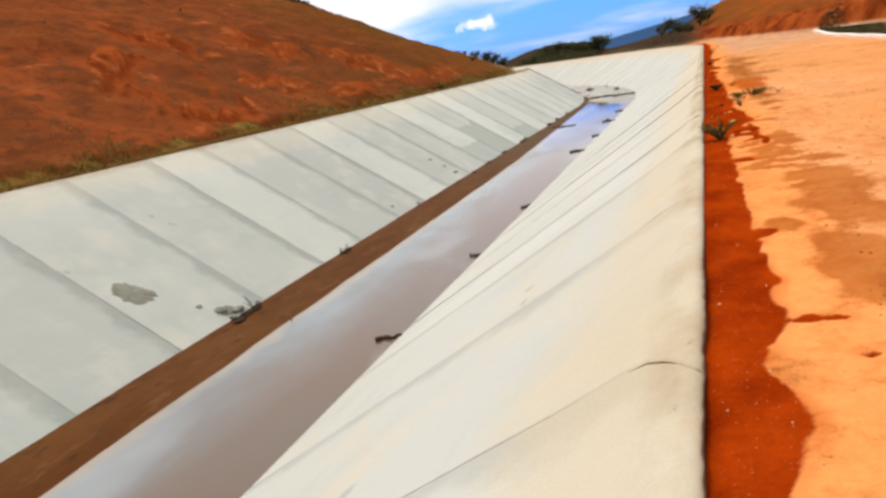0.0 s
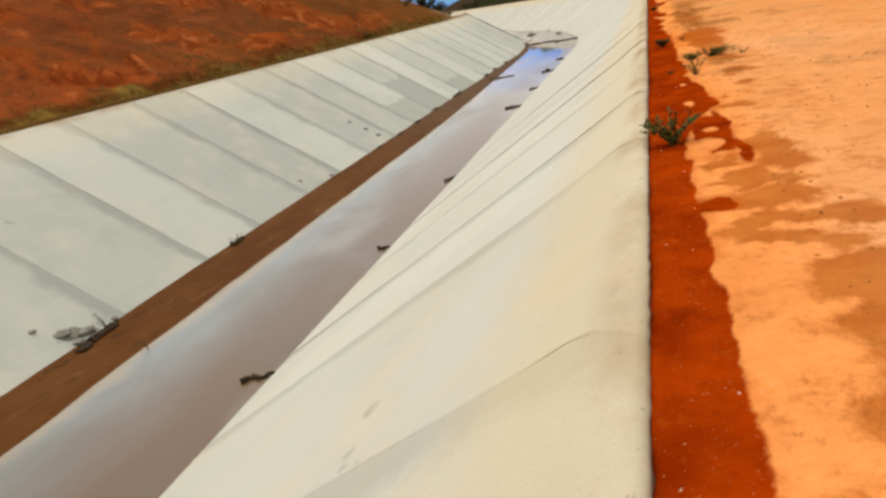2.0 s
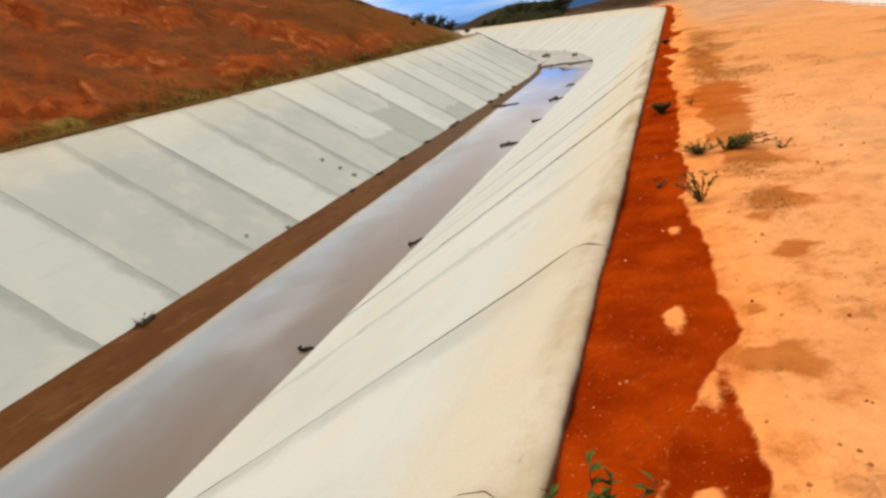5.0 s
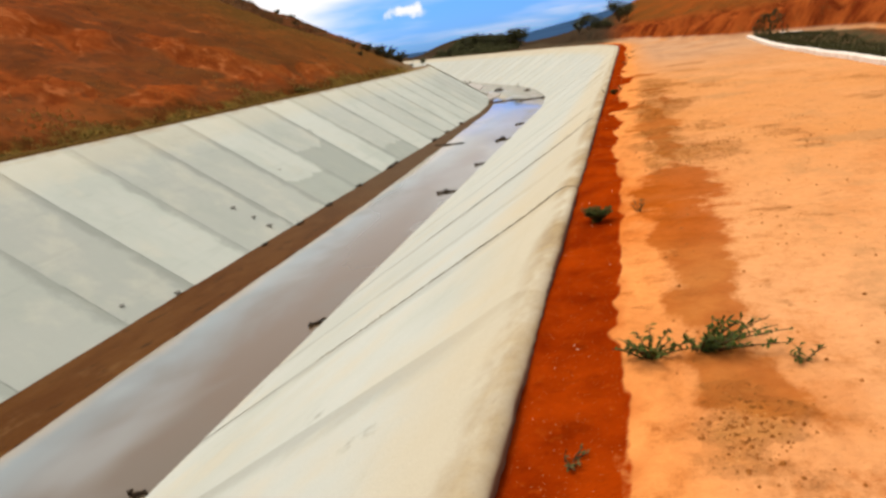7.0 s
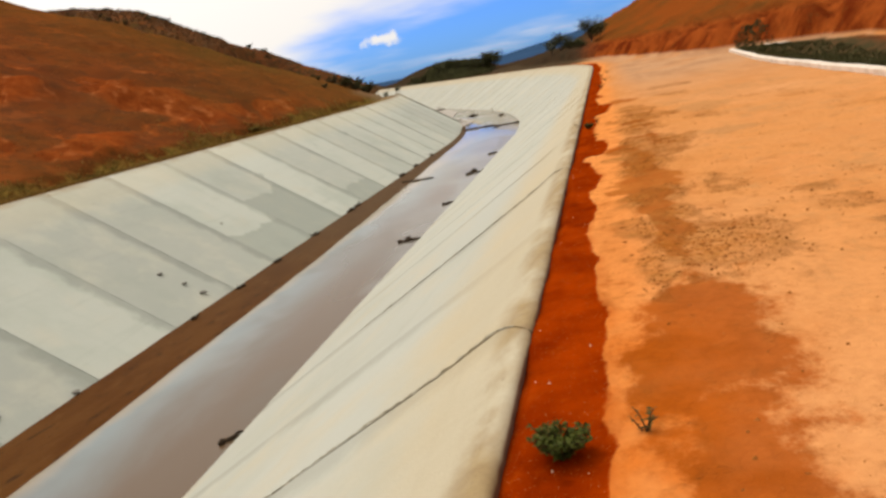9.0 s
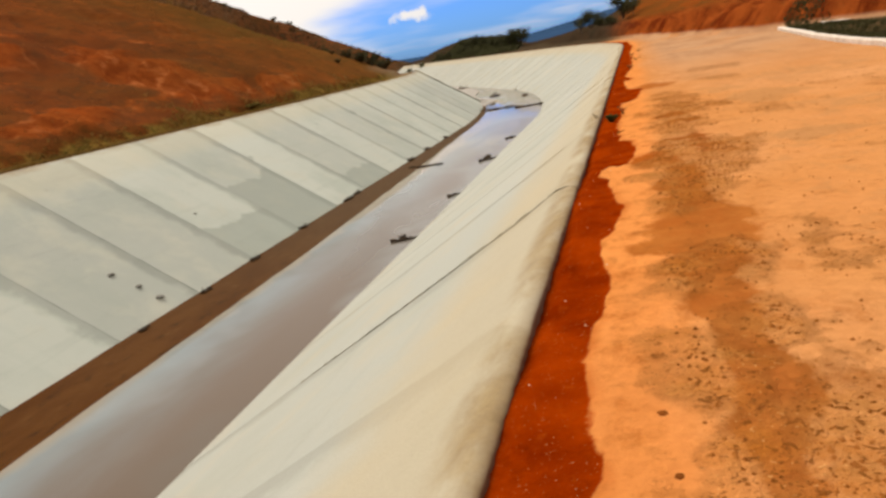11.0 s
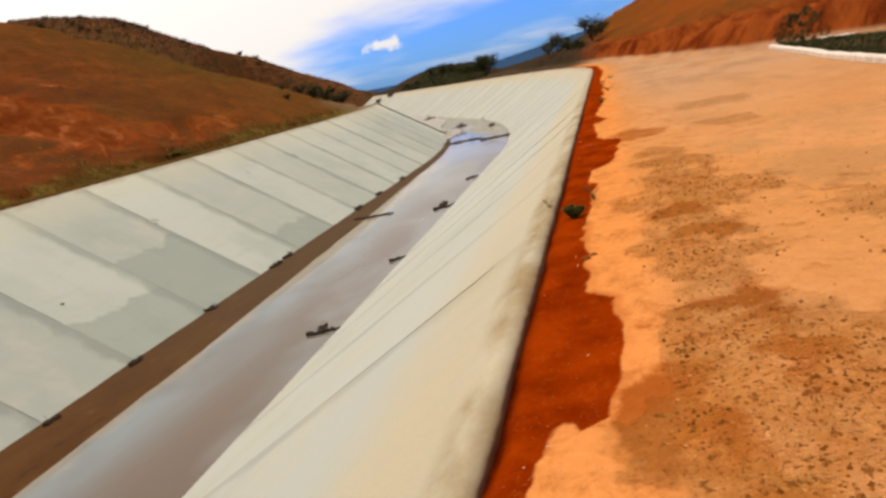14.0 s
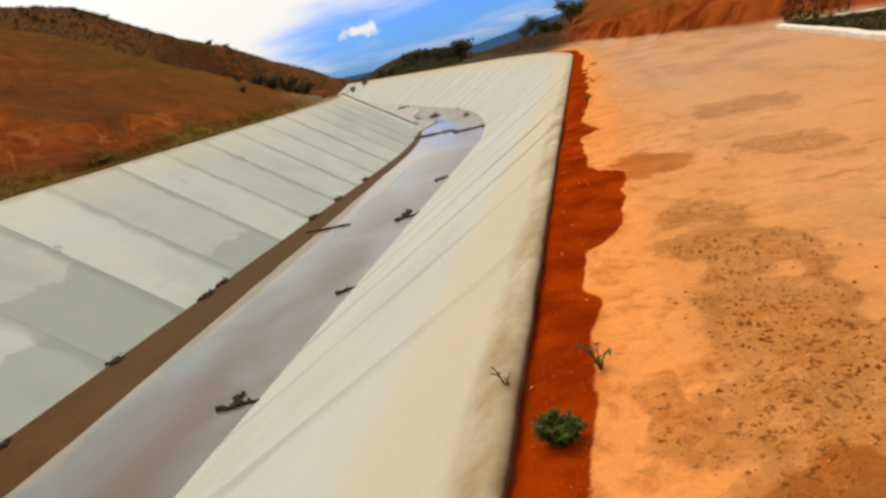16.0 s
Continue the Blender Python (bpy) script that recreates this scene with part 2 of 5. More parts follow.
def soil():
    k = Mat("soil", 0.95, 0.0)
    o, y = k.uv()
    n_edge = k.noise(0.9, 5, 0.62)
    n_mid = k.noise(2.3, 4, 0.6)
    n_big = k.noise(0.16, 4)
    fine = k.noise(14, 5, 0.65)
    clod = k.noise(5.0, 5, 0.7)
    at = k.n.new("ShaderNodeAttribute")
    at.attribute_name = "worn"
    da = k.n.new("ShaderNodeAttribute")
    da.attribute_name = "damp"
    sand = k.mix(k.step(n_big, 0.35, 0.7), (0.57, 0.235, 0.078), (0.60, 0.275, 0.112))
    dry = k.step(k.math("ADD", o, k.math("MULTIPLY", n_edge, 0.7)), 1.5, 1.0)
    sand = k.mix(k.math("MULTIPLY", dry, 0.8), sand, (0.66, 0.228, 0.056))
    rust = k.math("MULTIPLY", k.math("MULTIPLY", k.step(y, 18.9, 20.2), k.step(y, 23.2, 21.2)), k.math("MULTIPLY", k.step(k.math("ADD", o, k.math("MULTIPLY", n_mid, 0.6)), 1.75, 1.25), k.step(k.noise(1.1, 5, 0.65), 0.30, 0.60)))
    sand = k.mix(k.math("MULTIPLY", rust, 0.75), sand, (0.50, 0.112, 0.010))
    gold = k.math("MULTIPLY", k.math("MULTIPLY", k.step(y, 21, 25), k.step(k.math("ADD", o, k.math("MULTIPLY", n_edge, 0.5)), 0.95, 1.25)), k.step(k.noise(0.6, 5, 0.6), 0.25, 0.55))
    sand = k.mix(k.math("MULTIPLY", gold, 0.25), sand, (0.43, 0.165, 0.034))
    sand = k.mix(k.math("MULTIPLY", k.step(k.noise(0.55, 6, 0.68, k.scaled(k.pos, (1.4, 0.6, 1))), 0.46, 0.68), k.math("SUBTRACT", 0.5, k.math("MULTIPLY", k.step(y, 22, 29), 0.32))), sand, (0.44, 0.140, 0.034))
    wetter = k.math("MAXIMUM", k.math("MULTIPLY", k.step(y, 18.6, 20.0), k.step(y, 23.6, 22.0)), k.math("MULTIPLY", k.step(y, 29.3, 29.7), k.step(y, 31.4, 31.0)))
    soft = k.step(k.math("ADD", da.outputs["Fac"], k.math("MULTIPLY", k.math("SUBTRACT", k.noise(3.2, 8, 0.78, k.scaled(k.pos, (1.0, 0.8, 1))), 0.5), 1.9)), -0.05, 0.42)
    out = k.step(o, 1.5, 2.0)
    sand = k.mix(k.math("MULTIPLY", soft, k.math("SUBTRACT", 0.85, k.math("MULTIPLY", out, 0.25))), sand, k.mix(out, k.mix(wetter, k.mix(k.step(n_mid, 0.35, 0.65), (0.29, 0.070, 0.009), (0.35, 0.105, 0.018)), k.mix(k.step(n_mid, 0.35, 0.65), (0.25, 0.048, 0.003), (0.33, 0.068, 0.006))), (0.38, 0.185, 0.072)))
    # darker patches covered with clods and crumbs
    worn = k.math("ADD", at.outputs["Fac"], k.math("MULTIPLY", k.math("SUBTRACT", k.noise(2.6, 8, 0.8), 0.5), 2.8))
    inner = k.step(worn, -0.05, 1.0)
    c = k.mix(k.math("MULTIPLY", k.math("MULTIPLY", inner, k.step(k.noise(3.4, 5, 0.7), 0.25, 0.65)), 0.8), sand, k.mix(k.step(n_mid, 0.35, 0.65), (0.36, 0.115, 0.018), (0.35, 0.142, 0.036)))
    grit = k.step(worn, 0.12, 0.75)
    spots = k.math("MULTIPLY", k.step(k.noise(21, 3, 0.65, None, 0.6), 0.585, 0.64), grit)
    c = k.mix(k.math("MULTIPLY", spots, 0.8), c, (0.155, 0.048, 0.008))
    small = k.math("MULTIPLY", k.step(k.noise(47, 2, 0.6, None, 0.4), 0.62, 0.68), k.step(worn, 0.0, 0.5))
    c = k.mix(k.math("MULTIPLY", small, 0.6), c, (0.15, 0.045, 0.008))
    pale = k.math("MULTIPLY", k.step(k.noise(33, 2, 0.6, k.scaled(k.pos, (1.0, 1.1, 1.0))), 0.66, 0.72), grit)
    c = k.mix(k.math("MULTIPLY", pale, 0.6), c, (0.66, 0.34, 0.12))
    crumb = k.math("MULTIPLY", k.step(k.noise(13, 4, 0.7), 0.63, 0.72), k.step(o, 0.6, 1.1))
    c = k.mix(k.math("MULTIPLY", crumb, 0.3), c, (0.27, 0.085, 0.015))
    # greyer stretch of the track far on
    grey = k.math("MULTIPLY", k.step(y, 33, 54), k.step(o, 0.6, 2.2))
    c = k.mix(k.math("MULTIPLY", k.math("MULTIPLY", grey, k.step(n_big, 0.25, 0.5)), 0.75), c, k.mix(k.step(k.noise(0.35, 5, 0.65, k.scaled(k.pos, (1.6, 0.5, 1))), 0.42, 0.62), (0.43, 0.255, 0.145), (0.32, 0.180, 0.105)))
    # red washed-out soil beside the lining, with a scalloped edge
    ed = k.n.new("ShaderNodeAttribute")
    ed.attribute_name = "edge"
    lim = ed.outputs["Fac"]
    for f, w in ((n_mid, -0.06), (fine, -0.035), (k.noise(40, 3, 0.6), -0.02)):
        lim = k.math("ADD", lim, k.math("MULTIPLY", k.math("SUBTRACT", f, 0.5), w))
    red = k.math("MULTIPLY", k.step(lim, 0.014, -0.012), k.math("MULTIPLY", k.step(o, -2, -1), k.step(y, 128, 112)))
    stain = k.math("MULTIPLY", k.step(lim, 0.10, 0.0), k.step(k.noise(1.4, 3), 0.40, 0.62))
    c = k.mix(k.math("MULTIPLY", k.math("MULTIPLY", stain, k.step(o, -2, -1)), 0.55), c, (0.36, 0.075, 0.010))
    redc = k.mix(k.step(k.noise(2.0, 5), 0.3, 0.7), (0.150, 0.0125, 0.0006), (0.265, 0.029, 0.0012))
    redc = k.mix(k.math("MULTIPLY", k.step(k.noise(9.0, 5, 0.7), 0.55, 0.75), 0.4), redc, (0.33, 0.060, 0.006))
    redc = k.mix(k.math("MULTIPLY", k.step(k.noise(70, 2), 0.68, 0.72), 0.7), redc, (0.42, 0.17, 0.07))
    c = k.mix(red, c, redc)
    # left bank and hill: dry brown-red grass cover with bare red scars
    hill_n = k.noise(0.11, 6, 0.62)
    scar = k.noise(0.35, 6, 0.65, k.scaled(k.pos, (0.7, 1, 2.5)))
    tuft = k.noise(2.2, 6, 0.7)
    h = k.mix(k.step(hill_n, 0.35, 0.66), (0.225, 0.054, 0.014), (0.145, 0.042, 0.012))
    h = k.mix(k.math("MULTIPLY", k.step(k.noise(0.045, 4, 0.6), 0.45, 0.62), 0.55), h, (0.095, 0.030, 0.010))
    h = k.mix(k.math("MULTIPLY", k.step(k.noise(0.5, 7, 0.75, k.scaled(k.pos, (0.6, 0.45, 2.2)), 0.7), 0.52, 0.64), 0.4), h, (0.225, 0.070, 0.022))
    h = k.mix(k.math("MULTIPLY", k.step(scar, 0.56, 0.64), 0.6), h, (0.30, 0.062, 0.012))
    h = k.mix(k.math("MULTIPLY", k.step(scar, 0.63, 0.70), 0.35), h, (0.46, 0.17, 0.055))
    h = k.mix(k.math("MULTIPLY", k.step(k.noise(0.9, 8, 0.8, k.scaled(k.pos, (0.8, 0.8, 1.6))), 0.46, 0.60), 0.72), h, (0.080, 0.031, 0.013))
    h = k.mix(k.math("MULTIPLY", k.step(k.noise(0.33, 5, 0.65), 0.48, 0.66), 0.5), h, (0.115, 0.030, 0.010))
    green = k.noise(0.06, 3)
    h = k.mix(k.math("MULTIPLY", k.step(green, 0.52, 0.70), 0.25), h, (0.095, 0.058, 0.011))
    le, wa = k.n.new("ShaderNodeAttribute"), k.n.new("ShaderNodeAttribute")
    le.attribute_name, wa.attribute_name = "ledge", "wash"
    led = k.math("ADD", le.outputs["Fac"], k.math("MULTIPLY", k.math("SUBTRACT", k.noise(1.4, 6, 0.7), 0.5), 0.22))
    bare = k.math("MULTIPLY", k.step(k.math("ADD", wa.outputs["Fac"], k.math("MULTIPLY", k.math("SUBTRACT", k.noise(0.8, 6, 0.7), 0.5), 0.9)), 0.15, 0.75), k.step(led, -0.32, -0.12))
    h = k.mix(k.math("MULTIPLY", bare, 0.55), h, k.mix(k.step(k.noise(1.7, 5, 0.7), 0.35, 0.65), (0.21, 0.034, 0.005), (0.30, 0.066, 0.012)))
    # dark shade below the ledges painted into the soil colour
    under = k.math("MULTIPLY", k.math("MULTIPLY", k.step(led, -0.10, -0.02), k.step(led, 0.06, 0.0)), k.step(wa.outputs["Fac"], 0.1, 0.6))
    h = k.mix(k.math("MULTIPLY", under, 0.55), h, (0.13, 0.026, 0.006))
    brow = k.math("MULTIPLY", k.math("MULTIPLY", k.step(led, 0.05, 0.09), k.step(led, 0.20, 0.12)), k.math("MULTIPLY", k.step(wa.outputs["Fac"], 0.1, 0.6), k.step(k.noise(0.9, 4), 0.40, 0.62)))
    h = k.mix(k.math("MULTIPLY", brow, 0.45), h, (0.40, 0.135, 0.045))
    strip = k.step(k.math("ADD", o, k.math("MULTIPLY", n_edge, -1.6)), -22.6, -21.6)
    h = k.mix(k.math("MULTIPLY", strip, 0.85), h, k.mix(k.step(tuft, 0.4, 0.6), (0.115, 0.034, 0.008), (0.058, 0.028, 0.007)))
    back = k.math("MULTIPLY", k.step(y, 98, 120), k.step(o, -21.0, -24.0))
    h = k.mix(k.math("MULTIPLY", back, 0.85), h, k.mix(k.step(tuft, 0.4, 0.62), (0.18, 0.055, 0.018), (0.055, 0.038, 0.015)))
    olive = k.math("MULTIPLY", k.step(y, 56, 76), k.step(k.noise(0.05, 3), 0.34, 0.50))
    h = k.mix(k.math("MULTIPLY", olive, 0.35), h, (0.092, 0.050, 0.010))
    h = k.mix(k.math("MULTIPLY", k.step(y, 70, 92), 0.6), h, k.mix(k.step(tuft, 0.4, 0.6), (0.115, 0.066, 0.015), (0.070, 0.046, 0.011)))
    turf = k.step(k.math("ADD", o, k.math("MULTIPLY", k.noise(0.45, 5, 0.65), 3.4)), -19.5, -18.9)
    h = k.mix(k.math("MULTIPLY", turf, 0.8), h, k.mix(k.step(tuft, 0.38, 0.62), (0.24, 0.150, 0.034), (0.105, 0.080, 0.017)))
    verge = k.step(o, -19.25, -18.95)
    h = k.mix(k.math("MULTIPLY", verge, 0.7), h, (0.36, 0.17, 0.065))
    flat = k.math("MULTIPLY", k.math("MULTIPLY", k.step(y, 84, 94), k.step(y, 150, 120)), k.step(k.math("ADD", o, k.math("MULTIPLY", n_edge, 1.5)), -22.5, -21.5))
    h = k.mix(k.math("MULTIPLY", flat, 0.85), h, (0.22, 0.15, 0.09))
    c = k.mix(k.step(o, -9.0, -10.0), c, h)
    # right hill: eroded orange-red cut and slope
    zz = k.n.new("ShaderNodeSeparateXYZ")
    k.l.new(k.pos, zz.inputs[0])
    gull = k.noise(0.5, 6, 0.7, k.scaled(k.pos, (1, 1, 0.3)))
    r = k.mix(k.step(gull, 0.35, 0.65), (0.105, 0.016, 0.004), (0.28, 0.062, 0.012))
    r = k.mix(k.step(zz.outputs[2], 1.3, 2.2), r, k.mix(k.step(k.noise(0.08, 4), 0.4, 0.62), (0.205, 0.050, 0.009), (0.135, 0.046, 0.010)))
    r = k.mix(k.math("MULTIPLY", k.step(tuft, 0.55, 0.72), 0.4), r, (0.10, 0.06, 0.018))
    high = k.step(zz.outputs[2], 0.12, 0.35)
    c = k.mix(k.math("MULTIPLY", high, k.step(o, 2.0, 2.5)), c, r)
    rim = k.math("SUBTRACT", o, k.math("MULTIPLY", k.math("MAXIMUM", k.math("SUBTRACT", y, 46.0), 0.0), 0.075))
    ditch = k.math("MULTIPLY", k.math("MULTIPLY", k.step(rim, 6.4, 6.65), k.step(zz.outputs[2], 0.16, 0.02)), k.math("MULTIPLY", k.step(y, 63, 60), k.step(y, 10, 20)))
    cut = k.math("MULTIPLY", k.step(rim, 10.0, 10.8), ditch)
    c = k.mix(ditch, c, k.mix(k.step(tuft, 0.4, 0.6), (0.085, 0.048, 0.022), (0.048, 0.040, 0.018)))
    c = k.mix(cut, c, r)
    # dark scrub behind the far bank
    scrub = k.math("MAXIMUM", k.math("MULTIPLY", k.math("MULTIPLY", k.step(zz.outputs[0], 2.0, -3.0), k.step(y, 92, 104)), k.step(o, 0.1, 0.6)), k.step(y, 240, 255))
    c = k.mix(k.math("MULTIPLY", scrub, 0.92), c, k.mix(k.step(tuft, 0.35, 0.65), (0.035, 0.026, 0.016), (0.018, 0.022, 0.014)))
    # brown scrub hill that closes the valley
    valley = k.math("MULTIPLY", k.step(y, 140, 160), k.step(k.math("ADD", zz.outputs[0], k.math("MULTIPLY", k.math("SUBTRACT", y, 31.0), 0.335)), 2.0, -5.0))
    c = k.mix(k.math("MULTIPLY", valley, 0.95), c, k.mix(k.math("MULTIPLY", k.step(scar, 0.5, 0.6), 0.6), k.mix(k.step(k.noise(0.5, 6, 0.7), 0.4, 0.6), (0.12, 0.040, 0.014), (0.045, 0.032, 0.013)), (0.22, 0.065, 0.022)))
    # far country: scrub and wooded ridges, the blue of distance haze painted into their colour
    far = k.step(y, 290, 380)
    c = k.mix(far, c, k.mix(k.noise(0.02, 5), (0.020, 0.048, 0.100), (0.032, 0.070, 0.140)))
    c = k.mix(0.22, c, fine, "OVERLAY")
    lumps = k.math("MULTIPLY", k.math("ADD", k.noise(22, 3, 0.6), k.math("MULTIPLY", spots, 0.8)), k.math("MULTIPLY", k.step(worn, 0.2, 0.7), 1.6))
    hgt = k.math("ADD", k.math("ADD", lumps, k.math("MULTIPLY", fine, 0.35)), k.math("ADD", clod, k.math("ADD", k.math("MULTIPLY", tuft, 0.8), k.math("MULTIPLY", k.math("ADD", scar, k.math("MULTIPLY", k.noise(1.1, 5, 0.7), 0.5)), k.math("MULTIPLY", k.step(o, -19.5, -21.5), 6.5)))))
    k.color(c).bump(hgt, 0.55, 0.06)
    k.rough(k.mix(red, (0.97, 0.97, 0.97), (0.75, 0.75, 0.75)))
    return k.m


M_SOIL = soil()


def plain(name, a, b, rough, scale=6.0, bump=0.3, spec=0.3, dist=0.01):
    k = Mat(name, rough, spec)
    k.color(k.mix(k.step(k.noise(scale, 5, 0.62), 0.3, 0.7), a, b)).bump(k.noise(scale * 4, 4), bump, dist)
    return k.m


def leafy(name, a, b, c):
    k = Mat(name, 0.7, 0.08)
    v = k.mix(k.island(), a, b)
    v = k.mix(k.math("MULTIPLY", k.noise(3.0, 3), 0.5), v, c)
    k.color(v)
    k.b.inputs["Subsurface Weight"].default_value = 0.0
    return k.m


def murky():
    """Silty still water: sky reflection painted pale on the left, browner towards the right."""
    k = Mat("murky_water", 0.04, 0.26)
    k.b.inputs["IOR"].default_value = 1.34
    o, y = k.uv()
    drift = k.noise(0.22, 5, 0.6, k.scaled(k.pos, (1.0, 0.45, 1.0)), 0.8)
    brown_side = k.step(k.math("ADD", o, k.math("MULTIPLY", drift, 2.6)), -9.3, -6.6)
    c = k.mix(brown_side, (0.150, 0.180, 0.185), (0.100, 0.060, 0.031))
    # cloud reflections painted in as soft browner and paler patches
    c = k.mix(k.math("MULTIPLY", k.step(k.noise(0.30, 3, 0.5, k.scaled(k.pos, (1.0, 0.7, 1.0))), 0.42, 0.66), 0.5), c, (0.095, 0.075, 0.052))
    c = k.mix(k.math("MULTIPLY", k.step(k.noise(0.19, 3, 0.5, k.scaled(k.pos, (1.2, 0.7, 1.0)), 0.4), 0.48, 0.68), 0.5), c, (0.215, 0.225, 0.215))
    # bright sky reflection along the left edge, put into the colour
    sky_rim = k.step(k.math("ADD", o, k.math("MULTIPLY", k.noise(0.6, 4), 0.9)), -9.55, -10.15)
    k.color(k.mix(k.math("MULTIPLY", sky_rim, 0.7), c, (0.29, 0.225, 0.155)))
    k.rough(k.math("ADD", 0.03, k.math("MULTIPLY", k.step(drift, 0.45, 0.65), 0.12)))
    k.bump(k.noise(1.1, 2, 0.5, k.scaled(k.pos, (1, 0.4, 1))), 0.035, 0.02)
    return k.m


M_WATER = murky()
def wet_mud():
    k = Mat("wet_mud", 0.85, 0.05)
    c = k.mix(k.step(k.noise(0.6, 5, 0.65, k.scaled(k.pos, (1.5, 0.5, 1))), 0.35, 0.65), (0.066, 0.021, 0.0025), (0.088, 0.033, 0.006))
    c = k.mix(k.math("MULTIPLY", k.step(k.noise(2.6, 5, 0.7, k.scaled(k.pos, (1.6, 0.5, 1))), 0.55, 0.70), 0.8), c, (0.024, 0.010, 0.003))
    c = k.mix(k.math("MULTIPLY", k.step(k.noise(1.3, 6, 0.7, k.scaled(k.pos, (1.3, 0.6, 1))), 0.54, 0.70), 0.6), c, (0.125, 0.060, 0.018))
    gz_far = k.n.new("ShaderNodeSeparateXYZ")
    k.l.new(k.pos, gz_far.inputs[0])
    c = k.mix(k.math("MULTIPLY", k.step(gz_far.outputs[1], 30, 52), 0.7), c, (0.075, 0.046, 0.022))
    k.color(c).bump(k.noise(5.0, 5, 0.7), 0.5, 0.03)
    return k.m


M_MUD = wet_mud()
M_SILT = plain("pale_silt", (0.23, 0.19, 0.145), (0.31, 0.265, 0.205), 0.45, 0.5, 0.2)
M_CURB = plain("weathered_curb_concrete", (0.55, 0.45, 0.36), (0.72, 0.63, 0.54), 0.85, 3.0)
M_WOOD = plain("waterlogged_wood", (0.026, 0.018, 0.012), (0.065, 0.043, 0.027), 0.85, 8.0, 0.6, 0.05)
M_TWIG = plain("dry_twig", (0.06, 0.038, 0.016), (0.12, 0.075, 0.034), 0.9, 9.0, 0.3, 0.05)
M_CLOD = plain("soil_clod", (0.13, 0.036, 0.007), (0.24, 0.070, 0.014), 0.95, 12.0, 0.6, 0.0)
M_CRUMB = plain("soil_crumb", (0.17, 0.052, 0.009), (0.40, 0.145, 0.034), 0.95, 3.0, 0.6, 0.0)
M_PEBBLE = plain("pale_pebble", (0.50, 0.26, 0.13), (0.62, 0.40, 0.26), 0.9, 14.0)
M_ROCK = plain("grey_rubble", (0.12, 0.112, 0.095), (0.24, 0.225, 0.195), 0.9, 5.0, 0.6, 0.05, 0.03)
M_BARK = plain("bark", (0.06, 0.042, 0.028), (0.12, 0.09, 0.06), 0.9, 10.0, 0.6)
M_LEAF = leafy("weed_leaf", (0.026, 0.042, 0.006), (0.072, 0.098, 0.014), (0.05, 0.045, 0.009))
M_DRYLEAF = leafy("dry_weed_leaf", (0.055, 0.050, 0.012), (0.12, 0.085, 0.024), (0.05, 0.05, 0.012))
M_CLUMP = leafy("clump_leaf", (0.028, 0.046, 0.006), (0.075, 0.090, 0.014), (0.05, 0.04, 0.008))
M_SCRUB = leafy("scrub_leaf", (0.035, 0.045, 0.016), (0.075, 0.080, 0.028), (0.09, 0.060, 0.024))


# ---- plan ----
# The right crest of the canal runs along x = 0, then swings left; offsets to its left are negative.
BEND, RADIUS, TURN_END = 74.0, 105.0, radians(24.5)
Y_END = BEND + RADIUS * math.sin(TURN_END)
X_END = -RADIUS * (1 - math.cos(TURN_END))
WATER_Z = -4.10
TOE_R, TOE_L, CREST_L, CREST_LZ = -6.80, -12.40, -18.70, 0.24


def crest_x(y):
    y = np.asarray(y, float)
    s = np.clip((y - BEND) / RADIUS, 0, math.sin(TURN_END))
    return np.where(y > Y_END, X_END - math.tan(TURN_END) * (y - Y_END), -RADIUS * (1 - np.sqrt(1 - s * s)))


def stretch(y):
    s = np.clip((np.asarray(y, float) - BEND) / RADIUS, 0, math.sin(TURN_END))
    return 1 / np.sqrt(1 - s * s)


def flare(o, y):
    """Beyond its last slab the left bank swings sharply away."""
    t, u = np.clip((np.asarray(y, float) - 98.5) / 16, 0, 1), np.clip((-8 - np.asarray(o, float)) / 4, 0, 1)
    return 13.0 * t * t * (3 - 2 * t) * u * u * (3 - 2 * u)


def offset_of(x, y):
    """The offset from the right crest of a place in the world."""
    o = (x - float(crest_x(y))) / float(stretch(y))
    for _ in range(12):
        o = (x - float(crest_x(y))) / float(stretch(y)) + float(flare(o, y))
    return o


def plan_xy(o, y):
    return crest_x(y) + (o - flare(o, y)) * stretch(y), y


def hash2(ix, iy, seed):
    v = np.sin(ix * 127.1 + iy * 311.7 + seed * 74.7) * 43758.5453
    return v - np.floor(v)


def vnoise(x, y, seed=0):
    ix, iy = np.floor(x), np.floor(y)
    fx, fy = x - ix, y - iy
    fx, fy = fx * fx * (3 - 2 * fx), fy * fy * (3 - 2 * fy)
    a, b = hash2(ix, iy, seed), hash2(ix + 1, iy, seed)
    c, d = hash2(ix, iy + 1, seed), hash2(ix + 1, iy + 1, seed)
    return (a + (b - a) * fx) * (1 - fy) + (c + (d - c) * fx) * fy - 0.5


def fbm(x, y, octaves=4, seed=0):
    out, amp = 0.0, 1.0
    for i in range(octaves):
        out = out + amp * vnoise(x * 2 ** i, y * 2 ** i, seed + i)
        amp *= 0.5
    return out


def smooth(v, lo, hi):
    t = np.clip((v - lo) / (hi - lo), 0, 1)
    return t * t * (3 - 2 * t)


